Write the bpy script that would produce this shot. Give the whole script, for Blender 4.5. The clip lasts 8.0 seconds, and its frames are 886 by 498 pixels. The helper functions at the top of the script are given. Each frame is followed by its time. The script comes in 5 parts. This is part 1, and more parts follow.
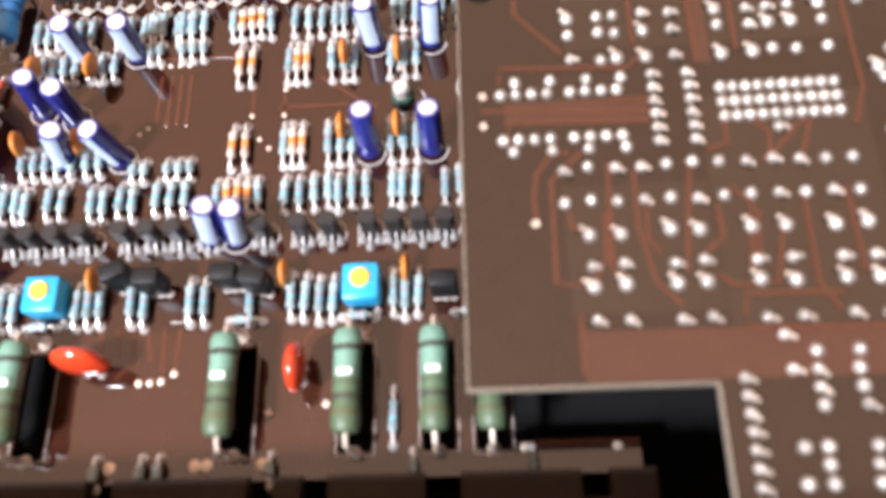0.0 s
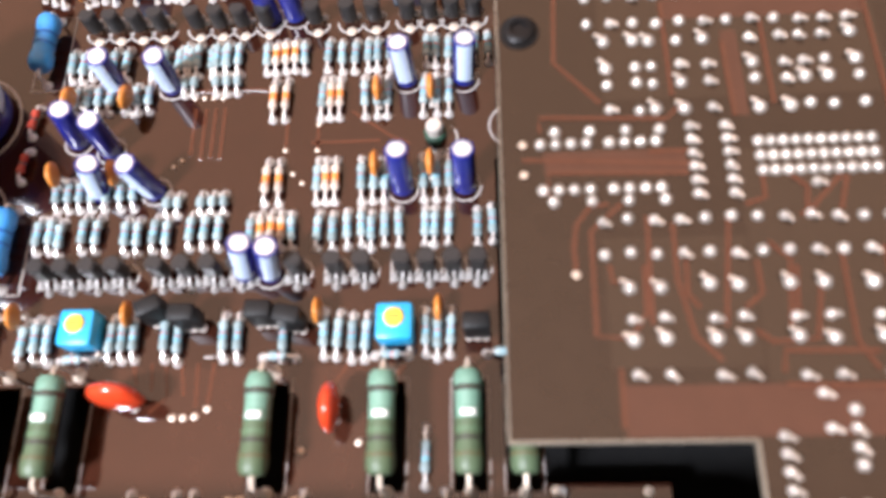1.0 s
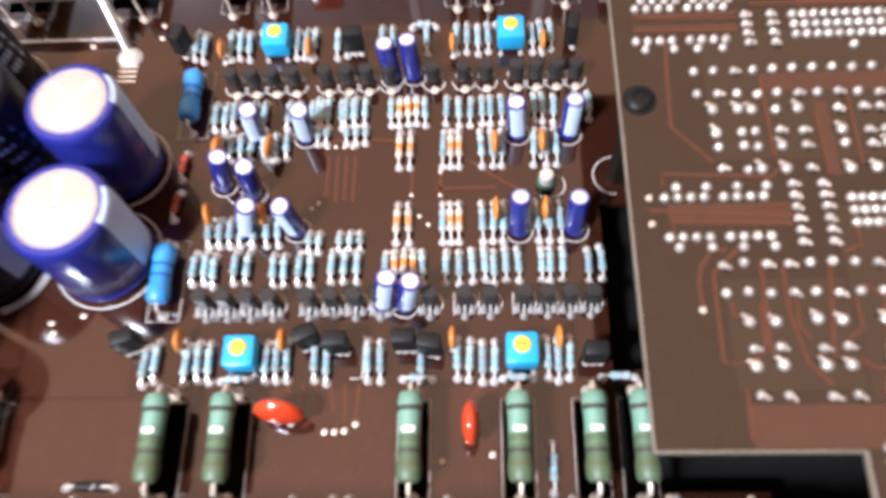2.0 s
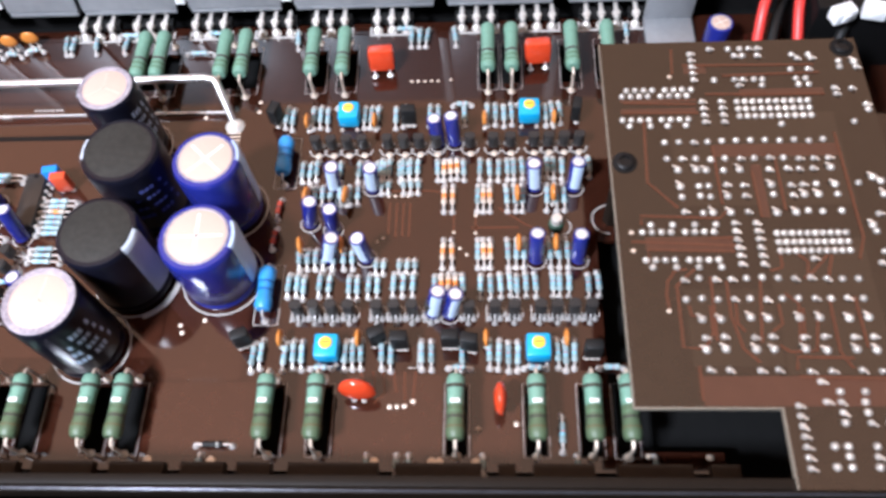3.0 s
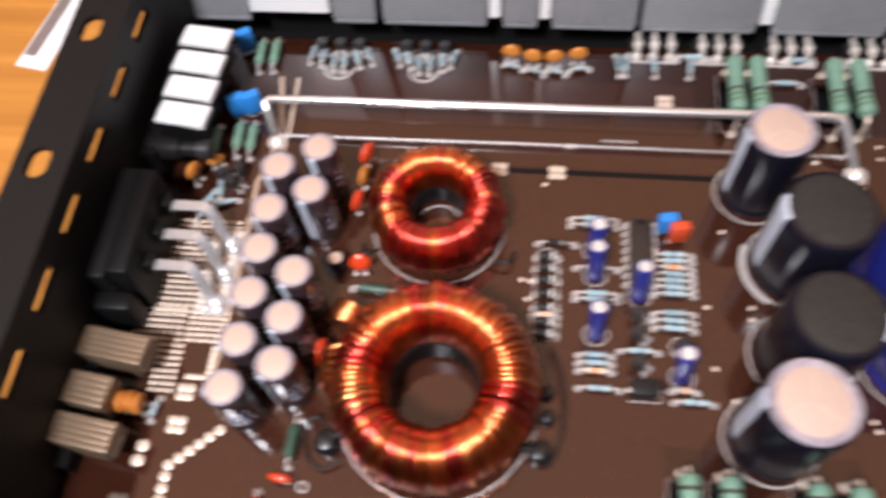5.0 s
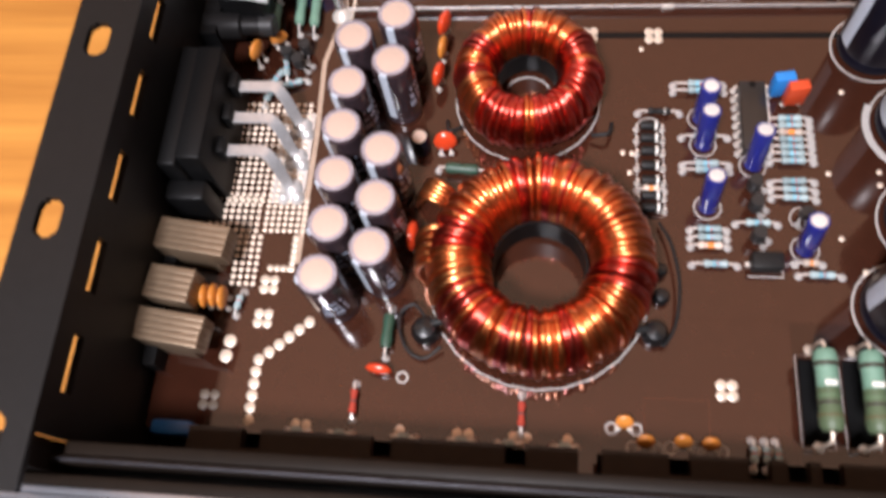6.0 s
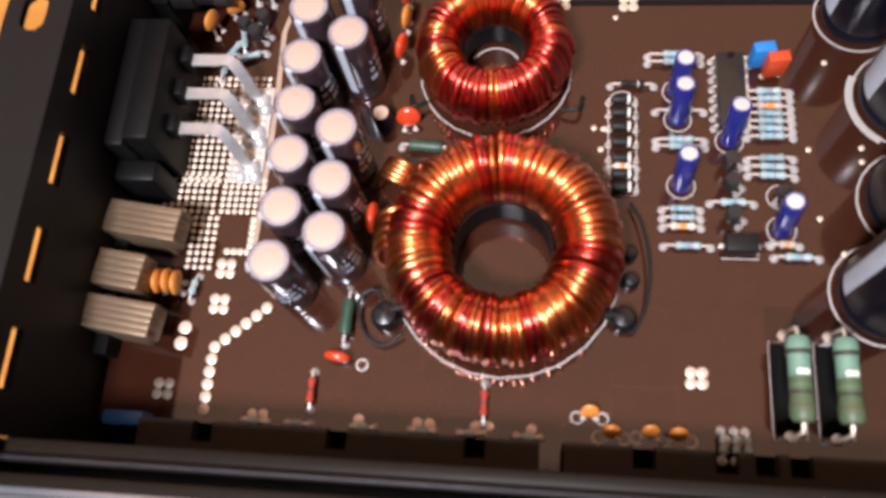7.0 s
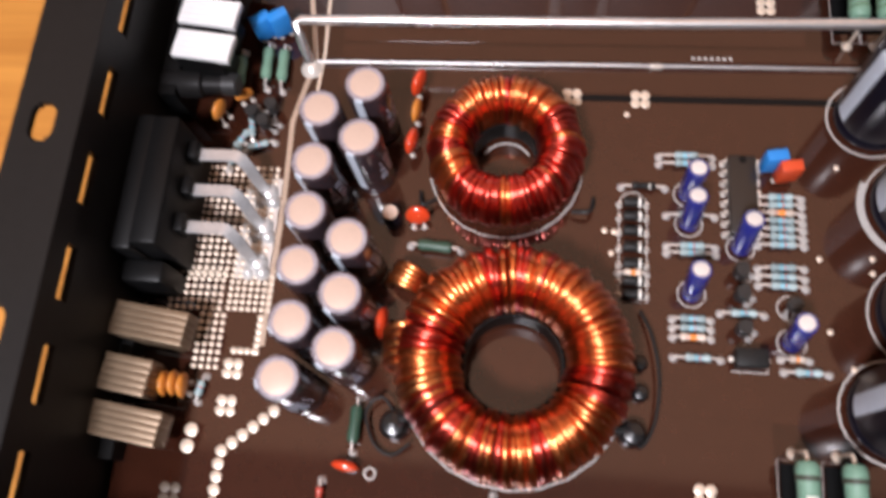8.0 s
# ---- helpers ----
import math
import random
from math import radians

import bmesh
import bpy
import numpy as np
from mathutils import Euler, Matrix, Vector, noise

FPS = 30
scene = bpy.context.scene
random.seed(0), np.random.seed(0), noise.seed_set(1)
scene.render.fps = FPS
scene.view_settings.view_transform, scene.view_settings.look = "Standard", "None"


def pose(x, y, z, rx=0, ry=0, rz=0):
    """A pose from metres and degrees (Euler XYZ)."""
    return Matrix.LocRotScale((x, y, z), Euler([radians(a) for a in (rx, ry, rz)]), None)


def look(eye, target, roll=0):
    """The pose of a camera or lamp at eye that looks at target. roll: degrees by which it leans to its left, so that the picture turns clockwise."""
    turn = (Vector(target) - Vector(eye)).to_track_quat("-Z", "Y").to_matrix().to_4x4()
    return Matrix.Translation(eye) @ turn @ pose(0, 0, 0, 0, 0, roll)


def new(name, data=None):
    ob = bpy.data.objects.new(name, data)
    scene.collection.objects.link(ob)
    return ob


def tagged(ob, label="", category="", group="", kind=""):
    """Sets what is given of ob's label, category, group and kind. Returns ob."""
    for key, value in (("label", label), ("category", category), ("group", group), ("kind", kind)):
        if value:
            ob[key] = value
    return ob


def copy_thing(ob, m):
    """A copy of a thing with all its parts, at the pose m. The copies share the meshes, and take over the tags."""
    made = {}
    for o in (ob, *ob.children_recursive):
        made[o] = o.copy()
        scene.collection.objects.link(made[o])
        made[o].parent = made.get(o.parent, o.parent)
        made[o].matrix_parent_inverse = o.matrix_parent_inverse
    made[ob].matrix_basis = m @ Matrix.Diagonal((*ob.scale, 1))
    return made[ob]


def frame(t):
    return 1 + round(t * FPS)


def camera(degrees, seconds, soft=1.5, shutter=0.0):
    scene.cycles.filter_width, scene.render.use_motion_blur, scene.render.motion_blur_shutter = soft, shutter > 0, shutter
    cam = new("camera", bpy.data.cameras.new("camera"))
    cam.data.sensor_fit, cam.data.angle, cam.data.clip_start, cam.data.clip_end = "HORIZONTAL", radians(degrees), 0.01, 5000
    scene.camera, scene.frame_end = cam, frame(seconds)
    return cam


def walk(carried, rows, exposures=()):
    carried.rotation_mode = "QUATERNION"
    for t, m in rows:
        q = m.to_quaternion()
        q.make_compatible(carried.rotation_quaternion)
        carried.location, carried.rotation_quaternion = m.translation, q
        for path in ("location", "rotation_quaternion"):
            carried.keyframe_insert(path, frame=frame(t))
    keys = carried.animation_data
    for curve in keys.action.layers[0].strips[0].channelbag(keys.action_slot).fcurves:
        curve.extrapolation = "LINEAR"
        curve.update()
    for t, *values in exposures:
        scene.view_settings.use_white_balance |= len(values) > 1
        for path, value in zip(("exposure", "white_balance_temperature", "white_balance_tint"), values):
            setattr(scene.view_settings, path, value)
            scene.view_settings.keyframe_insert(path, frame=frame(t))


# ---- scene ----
cam = camera(58.02, 8.0, soft=3.0, shutter=0.6)
# the lens is focused a little beyond its nearest approach
cam.data.dof.use_dof, cam.data.dof.focus_distance, cam.data.dof.aperture_fstop = True, 0.245, 17.0
MM = 0.001
# seconds, eye, target (millimetres), roll
PATH = [
    (0, (1.86, -5.38, 134.80), (-7.83, 50.69, -3.98), -11.60),
    (0.5, (-1.39, 0.42, 136.94), (-10.69, 57.40, -1.50), -10.48),
    (1, (-3.66, 0.28, 138.77), (-13.43, 57.02, 0.26), -10.57),
    (1.5, (-17.00, 1.03, 140.78), (-25.58, 56.94, 1.85), -9.37),
    (1.7, (-24.81, 1.59, 144.18), (-32.46, 58.61, 5.65), -8.23),
    (2.8, (-31.80, -39.24, 205.52), (-40.97, 32.76, 74.26), -6.92),
    (3, (-34.39, -38.55, 206.11), (-43.27, 33.17, 74.67), -6.73),
    (3.5, (-64.02, -35.43, 209.43), (-73.40, 37.15, 78.49), -6.47),
    (3.7, (-82.79, -35.32, 210.63), (-93.40, 36.49, 79.36), -6.54),
    (4, (-115.54, -34.48, 210.69), (-123.86, 38.10, 79.69), -3.65),
    (4.2, (-137.96, -34.46, 208.88), (-146.92, 37.22, 77.41), -3.24),
    (4.5, (-166.69, -26.64, 204.19), (-178.55, 46.08, 73.53), -4.61),
    (4.7, (-183.12, -19.28, 200.79), (-195.33, 52.48, 69.63), -4.82),
    (5, (-207.89, -11.73, 193.26), (-223.06, 57.73, 61.18), -7.68),
    (5.2, (-223.23, -13.15, 187.94), (-240.47, 55.92, 55.91), -8.92),
    (5.7, (-229.50, -15.10, 179.80), (-247.40, 46.00, 44.00), -13.20),
    (6.3, (-224.37, -15.06, 175.00), (-242.23, 35.77, 35.01), -16.30),
    (6.5, (-222.66, -12.69, 173.39), (-239.60, 37.41, 33.02), -15.73),
    (7, (-219.87, -7.29, 171.00), (-237.81, 40.63, 30.00), -17.60),
    (7.5, (-218.16, 5.52, 170.93), (-234.77, 51.92, 29.26), -17.06),
    (8, (-224.47, 17.48, 178.68), (-241.18, 63.65, 36.95), -16.31),
]
walk(cam, [(t, look([v * MM for v in e], [v * MM for v in g], roll)) for t, e, g, roll in PATH], [(0.0, 0.20, 6050, 12), (1.7, 0.12, 5950, 12), (3.0, -0.10, 5600, 9), (4.0, -0.16, 5900, 12), (4.6, -0.33, 6200, 14), (5.1, -0.71, 6400, 15), (6.4, -0.67, 6350, 15), (7.0, -0.64, 6350, 15), (7.5, -0.79, 6350, 15), (8.0, -0.87, 6350, 15)])

# ---- light ----
world = bpy.data.worlds.new("room_light")
scene.world = world
world.use_nodes = True
bg = world.node_tree.nodes["Background"]
bg.inputs["Color"].default_value = (0.78, 0.88, 1.0, 1)
bg.inputs["Strength"].default_value = 1.0
# unseen area light added to give the bright ceiling reflected in the boards
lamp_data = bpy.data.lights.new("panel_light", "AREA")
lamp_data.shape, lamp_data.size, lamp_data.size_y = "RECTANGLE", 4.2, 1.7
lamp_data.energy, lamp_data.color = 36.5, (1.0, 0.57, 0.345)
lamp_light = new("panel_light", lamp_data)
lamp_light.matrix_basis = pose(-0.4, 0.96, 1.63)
# unseen point light, placed by trial to suit glints, falloff and edge shadow
point_data = bpy.data.lights.new("bulb_light", "POINT")
point_data.shadow_soft_size, point_data.energy, point_data.color = 0.05, 56.0, (0.96, 0.95, 0.98)
bulb_light = new("bulb_light", point_data)
bulb_light.matrix_basis = pose(-0.345, -0.24, 0.59)

# ---- materials ----
def material(name, color, rough=0.5, metal=0.0, vary=0.15, grain=400.0, bump=0.05, second=None, coat=0.0, rand=0.0, spec=0.5, coat_rough=0.16):
    """A procedural surface: colour broken up at two scales, uneven gloss and fine relief."""
    m = bpy.data.materials.new(name)
    m.use_nodes = True
    nt = m.node_tree
    b = nt.nodes["Principled BSDF"]
    tc = nt.nodes.new("ShaderNodeTexCoord")
    fine = nt.nodes.new("ShaderNodeTexNoise")
    fine.inputs["Scale"].default_value, fine.inputs["Detail"].default_value = grain * 4, 4
    wide = nt.nodes.new("ShaderNodeTexNoise")
    wide.inputs["Scale"].default_value, wide.inputs["Detail"].default_value = grain / 5, 3
    nt.links.new(tc.outputs["Object"], fine.inputs["Vector"])
    nt.links.new(tc.outputs["Object"], wide.inputs["Vector"])
    add = nt.nodes.new("ShaderNodeMath")
    add.operation = "ADD"
    nt.links.new(fine.outputs["Fac"], add.inputs[0])
    nt.links.new(wide.outputs["Fac"], add.inputs[1])
    ramp = nt.nodes.new("ShaderNodeMapRange")
    ramp.inputs["From Min"].default_value, ramp.inputs["From Max"].default_value = 0.7, 1.3
    nt.links.new(add.outputs[0], ramp.inputs["Value"])
    mix = nt.nodes.new("ShaderNodeMix")
    mix.data_type = "RGBA"
    other = second or tuple(c * (1 - vary) for c in color)
    mix.inputs["A"].default_value = (*color, 1)
    mix.inputs["B"].default_value = (*other, 1)
    nt.links.new(ramp.outputs["Result"], mix.inputs["Factor"])
    out = mix.outputs["Result"]
    if rand:
        info = nt.nodes.new("ShaderNodeObjectInfo")
        hsv = nt.nodes.new("ShaderNodeHueSaturation")
        mr = nt.nodes.new("ShaderNodeMapRange")
        mr.inputs["To Min"].default_value, mr.inputs["To Max"].default_value = 1 - rand, 1 + rand
        nt.links.new(info.outputs["Random"], mr.inputs["Value"])
        nt.links.new(mr.outputs["Result"], hsv.inputs["Value"])
        nt.links.new(out, hsv.inputs["Color"])
        out = hsv.outputs["Color"]
    nt.links.new(out, b.inputs["Base Color"])
    rr = nt.nodes.new("ShaderNodeMapRange")
    rr.inputs["To Min"].default_value, rr.inputs["To Max"].default_value = rough * 0.8, min(1, rough * 1.25)
    nt.links.new(wide.outputs["Fac"], rr.inputs["Value"])
    nt.links.new(rr.outputs["Result"], b.inputs["Roughness"])
    b.inputs["Metallic"].default_value = metal
    b.inputs["Coat Weight"].default_value = coat
    b.inputs["Coat Roughness"].default_value = coat_rough
    b.inputs["Coat IOR"].default_value = 1.5 if coat < 0.7 else 1.8
    b.inputs["Specular IOR Level"].default_value = spec
    if bump:
        bn = nt.nodes.new("ShaderNodeBump")
        bn.inputs["Strength"].default_value, bn.inputs["Distance"].default_value = bump, 0.0003
        nt.links.new(fine.outputs["Fac"], bn.inputs["Height"])
        nt.links.new(bn.outputs["Normal"], b.inputs["Normal"])
    return m


MASK = material("brown_solder_mask", (0.027, 0.0082, 0.0045), 0.07, vary=0.25, grain=60, bump=0.02, spec=0.65)
POUR = material("brown_copper_pour", (0.040, 0.0130, 0.0072), 0.07, vary=0.18, grain=60, bump=0.02, spec=0.65)
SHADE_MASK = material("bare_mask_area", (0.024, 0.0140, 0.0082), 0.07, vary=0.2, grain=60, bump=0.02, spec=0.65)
RED_POUR = material("reddish_copper_area", (0.056, 0.0195, 0.0115), 0.07, vary=0.18, grain=60, bump=0.02, spec=0.65)
TRACE = material("masked_copper_trace", (0.080, 0.026, 0.0135), 0.10, vary=0.2, grain=120, bump=0.03)
EDGE = material("board_edge_fibre", (0.26, 0.215, 0.16), 0.7, vary=0.35, grain=300)
SILK = material("white_print", (0.42, 0.40, 0.38), 0.6, vary=0.2, grain=300, bump=0.0)
TIN = material("tinned_solder", (0.82, 0.76, 0.69), 0.30, 0.40, vary=0.25, grain=500, bump=0.1, rand=0.12)
LEAD = material("tinned_wire", (0.78, 0.74, 0.70), 0.32, 0.45, vary=0.2, grain=400)
PAD = material("flat_tinned_pad", (0.74, 0.62, 0.50), 0.42, 0.35, vary=0.15, grain=400)
FILM = material("pale_blue_lacquer", (0.30, 0.39, 0.40), 0.38, vary=0.15, grain=500, rand=0.25)
TAN = material("tan_lacquer", (0.58, 0.48, 0.40), 0.4, vary=0.15, grain=500, rand=0.2)
BLUE_RES = material("bright_blue_lacquer", (0.05, 0.27, 0.62), 0.35, vary=0.15, grain=300)
BAND_DARK = material("dark_band", (0.05, 0.03, 0.03), 0.45, vary=0.2)
BAND_RED = material("red_band", (0.55, 0.09, 0.04), 0.45, vary=0.2)
BAND_ORANGE = material("orange_band", (0.85, 0.28, 0.06), 0.45, vary=0.2)
BAND_WHITE = material("white_band", (0.80, 0.78, 0.72), 0.45, vary=0.15)
GREEN = material("green_cement_coating", (0.165, 0.30, 0.22), 0.5, vary=0.25, grain=250, bump=0.25, second=(0.11, 0.21, 0.15))
GREEN_OLIVE = material("heat_stained_green_coating", (0.085, 0.125, 0.065), 0.5, vary=0.25, grain=250, bump=0.25)
OLIVE = material("olive_band", (0.10, 0.17, 0.09), 0.55, vary=0.25, grain=250)
BAND_RUST = material("blackened_band", (0.045, 0.045, 0.032), 0.5, vary=0.3, grain=250)
GOLD_DARK = material("burnt_gold_band", (0.11, 0.085, 0.035), 0.5, vary=0.3, grain=250)
GOLD = material("rusty_gold_band", (0.26, 0.16, 0.05), 0.4, vary=0.2)
SLEEVE_BLUE = material("blue_shrink_sleeve", (0.018, 0.024, 0.215), 0.25, vary=0.25, grain=120, bump=0.02, coat=0.3)
SLEEVE_BLACK = material("black_shrink_sleeve", (0.006, 0.006, 0.012), 0.3, vary=0.3, grain=120, bump=0.02, coat=0.12, spec=0.25)
SLEEVE_BROWN = material("dark_brown_shrink_sleeve", (0.042, 0.028, 0.033), 0.22, vary=0.3, grain=120, bump=0.02, coat=0.4, spec=0.5)
STRIPE = material("pale_stripe_print", (0.56, 0.67, 0.84), 0.35, vary=0.15, grain=200, bump=0.0)
STRIPE_GREY = material("grey_stripe_print", (0.50, 0.55, 0.62), 0.35, vary=0.15, grain=200, bump=0.0)
CAN_TOP = material("bare_aluminium_top", (0.58, 0.435, 0.355), 0.42, 0.2, vary=0.08, grain=300)
BLACK_TOP = material("black_top_disc", (0.032, 0.030, 0.026), 0.55, vary=0.45, grain=150, bump=0.3, spec=0.25)
SCORE_DULL = material("shallow_scored_groove", (0.66, 0.535, 0.45), 0.4, 0.3, vary=0.15)
SCORE = material("scored_groove", (0.84, 0.79, 0.75), 0.35, 0.3, vary=0.1)
EPOXY = material("black_moulded_epoxy", (0.013, 0.013, 0.013), 0.5, vary=0.25, grain=300, bump=0.15, spec=0.25)
PLASTIC = material("black_plastic", (0.005, 0.005, 0.0052), 0.45, vary=0.25, grain=150, bump=0.1, spec=0.16)
TRIM_BLUE = material("bright_blue_plastic", (0.025, 0.35, 0.64), 0.35, vary=0.1, grain=200)
TRIM_YELLOW = material("yellow_plastic", (0.88, 0.55, 0.05), 0.4, vary=0.1, grain=200)
DISC_ORANGE = material("orange_ceramic_dip", (0.60, 0.215, 0.035), 0.38, vary=0.2, grain=250, bump=0.1)
DIP_RED = material("glossy_red_dip", (0.62, 0.055, 0.015), 0.18, vary=0.2, grain=200, bump=0.05, coat=0.6)
FILM_RED = material("red_film_case", (0.62, 0.07, 0.02), 0.35, vary=0.15, grain=200)
FILM_BLUE = material("blue_film_case", (0.02, 0.22, 0.62), 0.35, vary=0.15, grain=200)
WIRE_COPPER = material("orange_enamelled_copper", (0.95, 0.265, 0.082), 0.30, 1.0, vary=0.35, grain=80, bump=0.03, rand=0.3, coat=0.4, coat_rough=0.17)
WIRE_RED = material("red_enamelled_copper", (0.78, 0.098, 0.066), 0.285, 1.0, vary=0.35, grain=80, bump=0.03, rand=0.35, coat=0.4, coat_rough=0.17)
WIRE_GOLD = material("golden_enamelled_copper", (0.95, 0.37, 0.13), 0.30, 1.0, vary=0.35, grain=80, bump=0.03, rand=0.3, coat=0.4, coat_rough=0.17)
CORE = material("dark_red_core_wrap", (0.10, 0.016, 0.006), 0.5, vary=0.3, grain=150, spec=0.25)
GLOSS_BLACK = material("glossy_black_sleeve", (0.008, 0.009, 0.010), 0.28, vary=0.2, grain=150, bump=0.03, spec=0.5)
ALU = material("brushed_grey_aluminium", (0.31, 0.315, 0.325), 0.42, 0.35, vary=0.15, grain=100, bump=0.05)
FIN = material("dark_grey_anodised_fin", (0.48, 0.50, 0.55), 0.30, 0.8, vary=0.2, grain=80, bump=0.03)
ALU_BRIGHT = material("bright_aluminium", (0.80, 0.78, 0.76), 0.35, 0.4, vary=0.08, grain=120)
# white strip metal, lifted further to stand for the lamp's reflection
STRIP_WHITE = material("polished_white_metal", (0.88, 0.87, 0.86), 0.38, 0.15, vary=0.06, grain=120)
TIN_BAR = material("tin_plated_bar", (0.90, 0.87, 0.85), 0.27, 0.9, vary=0.12, grain=120, bump=0.05)
BRASS_LEAF = material("dull_tinned_spring_metal", (0.215, 0.152, 0.098), 0.42, 0.5, vary=0.2, grain=150)
PANEL = material("black_painted_steel", (0.0095, 0.0088, 0.0085), 0.5, vary=0.25, grain=120, bump=0.15, spec=0.25)
CHASSIS = material("black_anodised_aluminium", (0.014, 0.013, 0.013), 0.40, 0.3, vary=0.25, grain=100, bump=0.05, spec=0.25)
CLAMP = material("dark_brown_clamp", (0.024, 0.0145, 0.0088), 0.45, 0.0, vary=0.3, grain=100, bump=0.05, spec=0.12)
WIRE_BLACK = material("black_insulation", (0.015, 0.015, 0.015), 0.45, vary=0.2, spec=0.25)
INSUL_RED = material("red_insulation", (0.72, 0.05, 0.04), 0.4, vary=0.15)
WALL = material("room_paint", (0.07, 0.062, 0.058), 0.85, vary=0.06, grain=8, bump=0.1)
CEILING = material("pale_ceiling_paint", (0.36, 0.34, 0.32), 0.85, vary=0.06, grain=8, bump=0.1)
SHADED = material("tarnished_pad", (0.10, 0.075, 0.055), 0.55, 0.1, vary=0.35, grain=300)
BARE_COPPER = material("tinned_copper_strip", (0.52, 0.40, 0.31), 0.4, 0.3, vary=0.25, grain=200)
PAPER = material("white_paper", (0.82, 0.82, 0.82), 0.7, vary=0.04, grain=50)


def wood_material():
    m = bpy.data.materials.new("honey_wood")
    m.use_nodes = True
    nt = m.node_tree
    b = nt.nodes["Principled BSDF"]
    tc = nt.nodes.new("ShaderNodeTexCoord")
    mp = nt.nodes.new("ShaderNodeMapping")
    mp.inputs["Scale"].default_value = (3.0, 60.0, 3.0)
    n = nt.nodes.new("ShaderNodeTexNoise")
    n.inputs["Scale"].default_value, n.inputs["Detail"].default_value = 2.0, 6
    cr = nt.nodes.new("ShaderNodeValToRGB")
    cr.color_ramp.elements[0].position, cr.color_ramp.elements[0].color = 0.30, (0.40, 0.155, 0.026, 1)
    cr.color_ramp.elements[1].position, cr.color_ramp.elements[1].color = 0.70, (0.62, 0.28, 0.055, 1)
    nt.links.new(tc.outputs["Object"], mp.inputs["Vector"])
    nt.links.new(mp.outputs["Vector"], n.inputs["Vector"])
    nt.links.new(n.outputs["Fac"], cr.inputs["Fac"])
    nt.links.new(cr.outputs["Color"], b.inputs["Base Color"])
    b.inputs["Roughness"].default_value = 0.42
    return m


WOOD = wood_material()
UPPER_MASK = material("dull_brown_solder_mask", (0.024, 0.0140, 0.0085), 0.10, vary=0.2, grain=60, bump=0.02, spec=0.5)
SOLDER = material("creamy_solder_blob", (0.70, 0.64, 0.57), 0.24, 0.55, vary=0.3, grain=500, bump=0.15, rand=0.2)
GLASS_RED = material("dark_red_glass", (0.40, 0.055, 0.035), 0.15, vary=0.3, grain=300)
# rolled rim; its mottled pale tone also stands for the sheen there
CRIMP = material("pale_rolled_rim", (0.52, 0.49, 0.55), 0.25, 0.3, grain=420, second=(0.16, 0.14, 0.18))
BAND_CYAN = material("light_blue_band", (0.22, 0.46, 0.55), 0.4, vary=0.2, grain=400, rand=0.2)
# glossy rolled edge; its lighter tone stands for the highlight along it
BEAD = material("worn_black_anodised_edge", (0.10, 0.10, 0.115), 0.22, 0.7, vary=0.3, grain=60, bump=0.05)
RAIL = material("dark_brown_black_anodising", (0.012, 0.008, 0.0055), 0.5, vary=0.25, grain=100, bump=0.05, spec=0.12)
# solder made paler to stand for the glare and glints on it
GLARE_TIN = material("fresh_bright_solder", (0.80, 0.79, 0.78), 0.30, 0.5, vary=0.35, grain=300, bump=0.3)
DULL_LEG = material("dull_tinned_leg", (0.46, 0.44, 0.42), 0.42, 0.4, vary=0.25, grain=400)
STRAP = material("tinned_strap_metal", (0.60, 0.60, 0.61), 0.34, 0.6, vary=0.25, grain=200, bump=0.08)
# lit copy of the spring metal: strong light put into the white colour
LIT_LEAF = material("bright_white_spring_metal", (0.74, 0.74, 0.74), 0.4, 0.1, vary=0.06, grain=150)
PRINT_BLUE = material("dim_blue_print", (0.10, 0.12, 0.36), 0.35, vary=0.15, grain=200, bump=0.0)
LINK_BLUE = material("dull_blue_plastic", (0.015, 0.11, 0.34), 0.4, vary=0.15, grain=200)
CHIP = material("glossy_dark_chip_case", (0.022, 0.018, 0.016), 0.3, vary=0.2, grain=200, bump=0.03)
EPOXY_GREY = material("worn_black_epoxy", (0.024, 0.023, 0.023), 0.42, vary=0.25, grain=300, bump=0.15, spec=0.4)
DEEP_GREEN = material("dark_green_coating", (0.030, 0.075, 0.048), 0.45, vary=0.25, grain=250, bump=0.2)
FLOOR_BLACK = material("matt_black_chassis_floor", (0.006, 0.006, 0.006), 0.8, vary=0.25, grain=100, spec=0.08)


# ---- helpers for building, all in millimetres ----
def P(x, y, z=0, rx=0, ry=0, rz=0):
    return pose(x * MM, y * MM, z * MM, rx, ry, rz)


def part(name, bm, mat, parent=None, label="", at=None, smooth=True):
    """Links a bmesh, in millimetres, as one mesh object under its thing."""
    bmesh.ops.scale(bm, vec=(MM, MM, MM), verts=bm.verts)
    me = bpy.data.meshes.new(name)
    bm.to_mesh(me)
    bm.free()
    me.materials.append(mat)
    if smooth:
        me.shade_smooth()
        me.set_sharp_from_angle(angle=radians(38))
    ob = new(name, me)
    ob.parent = parent
    if at is not None:
        ob.matrix_basis = at
    if label:
        ob["label"] = label
    return ob


def again(ob, at, parent=None):
    """Another piece on the same mesh."""
    o = new(ob.name.split(".")[0], ob.data)
    o.parent = parent or ob.parent
    o.matrix_basis = at
    return o


def thing(name, at, label, category, group="", kind=""):
    return tagged(new(name), label, category, group, kind) if at is None else put(tagged(new(name), label, category, group, kind), at)


def put(ob, at):
    ob.matrix_basis = at
    return ob


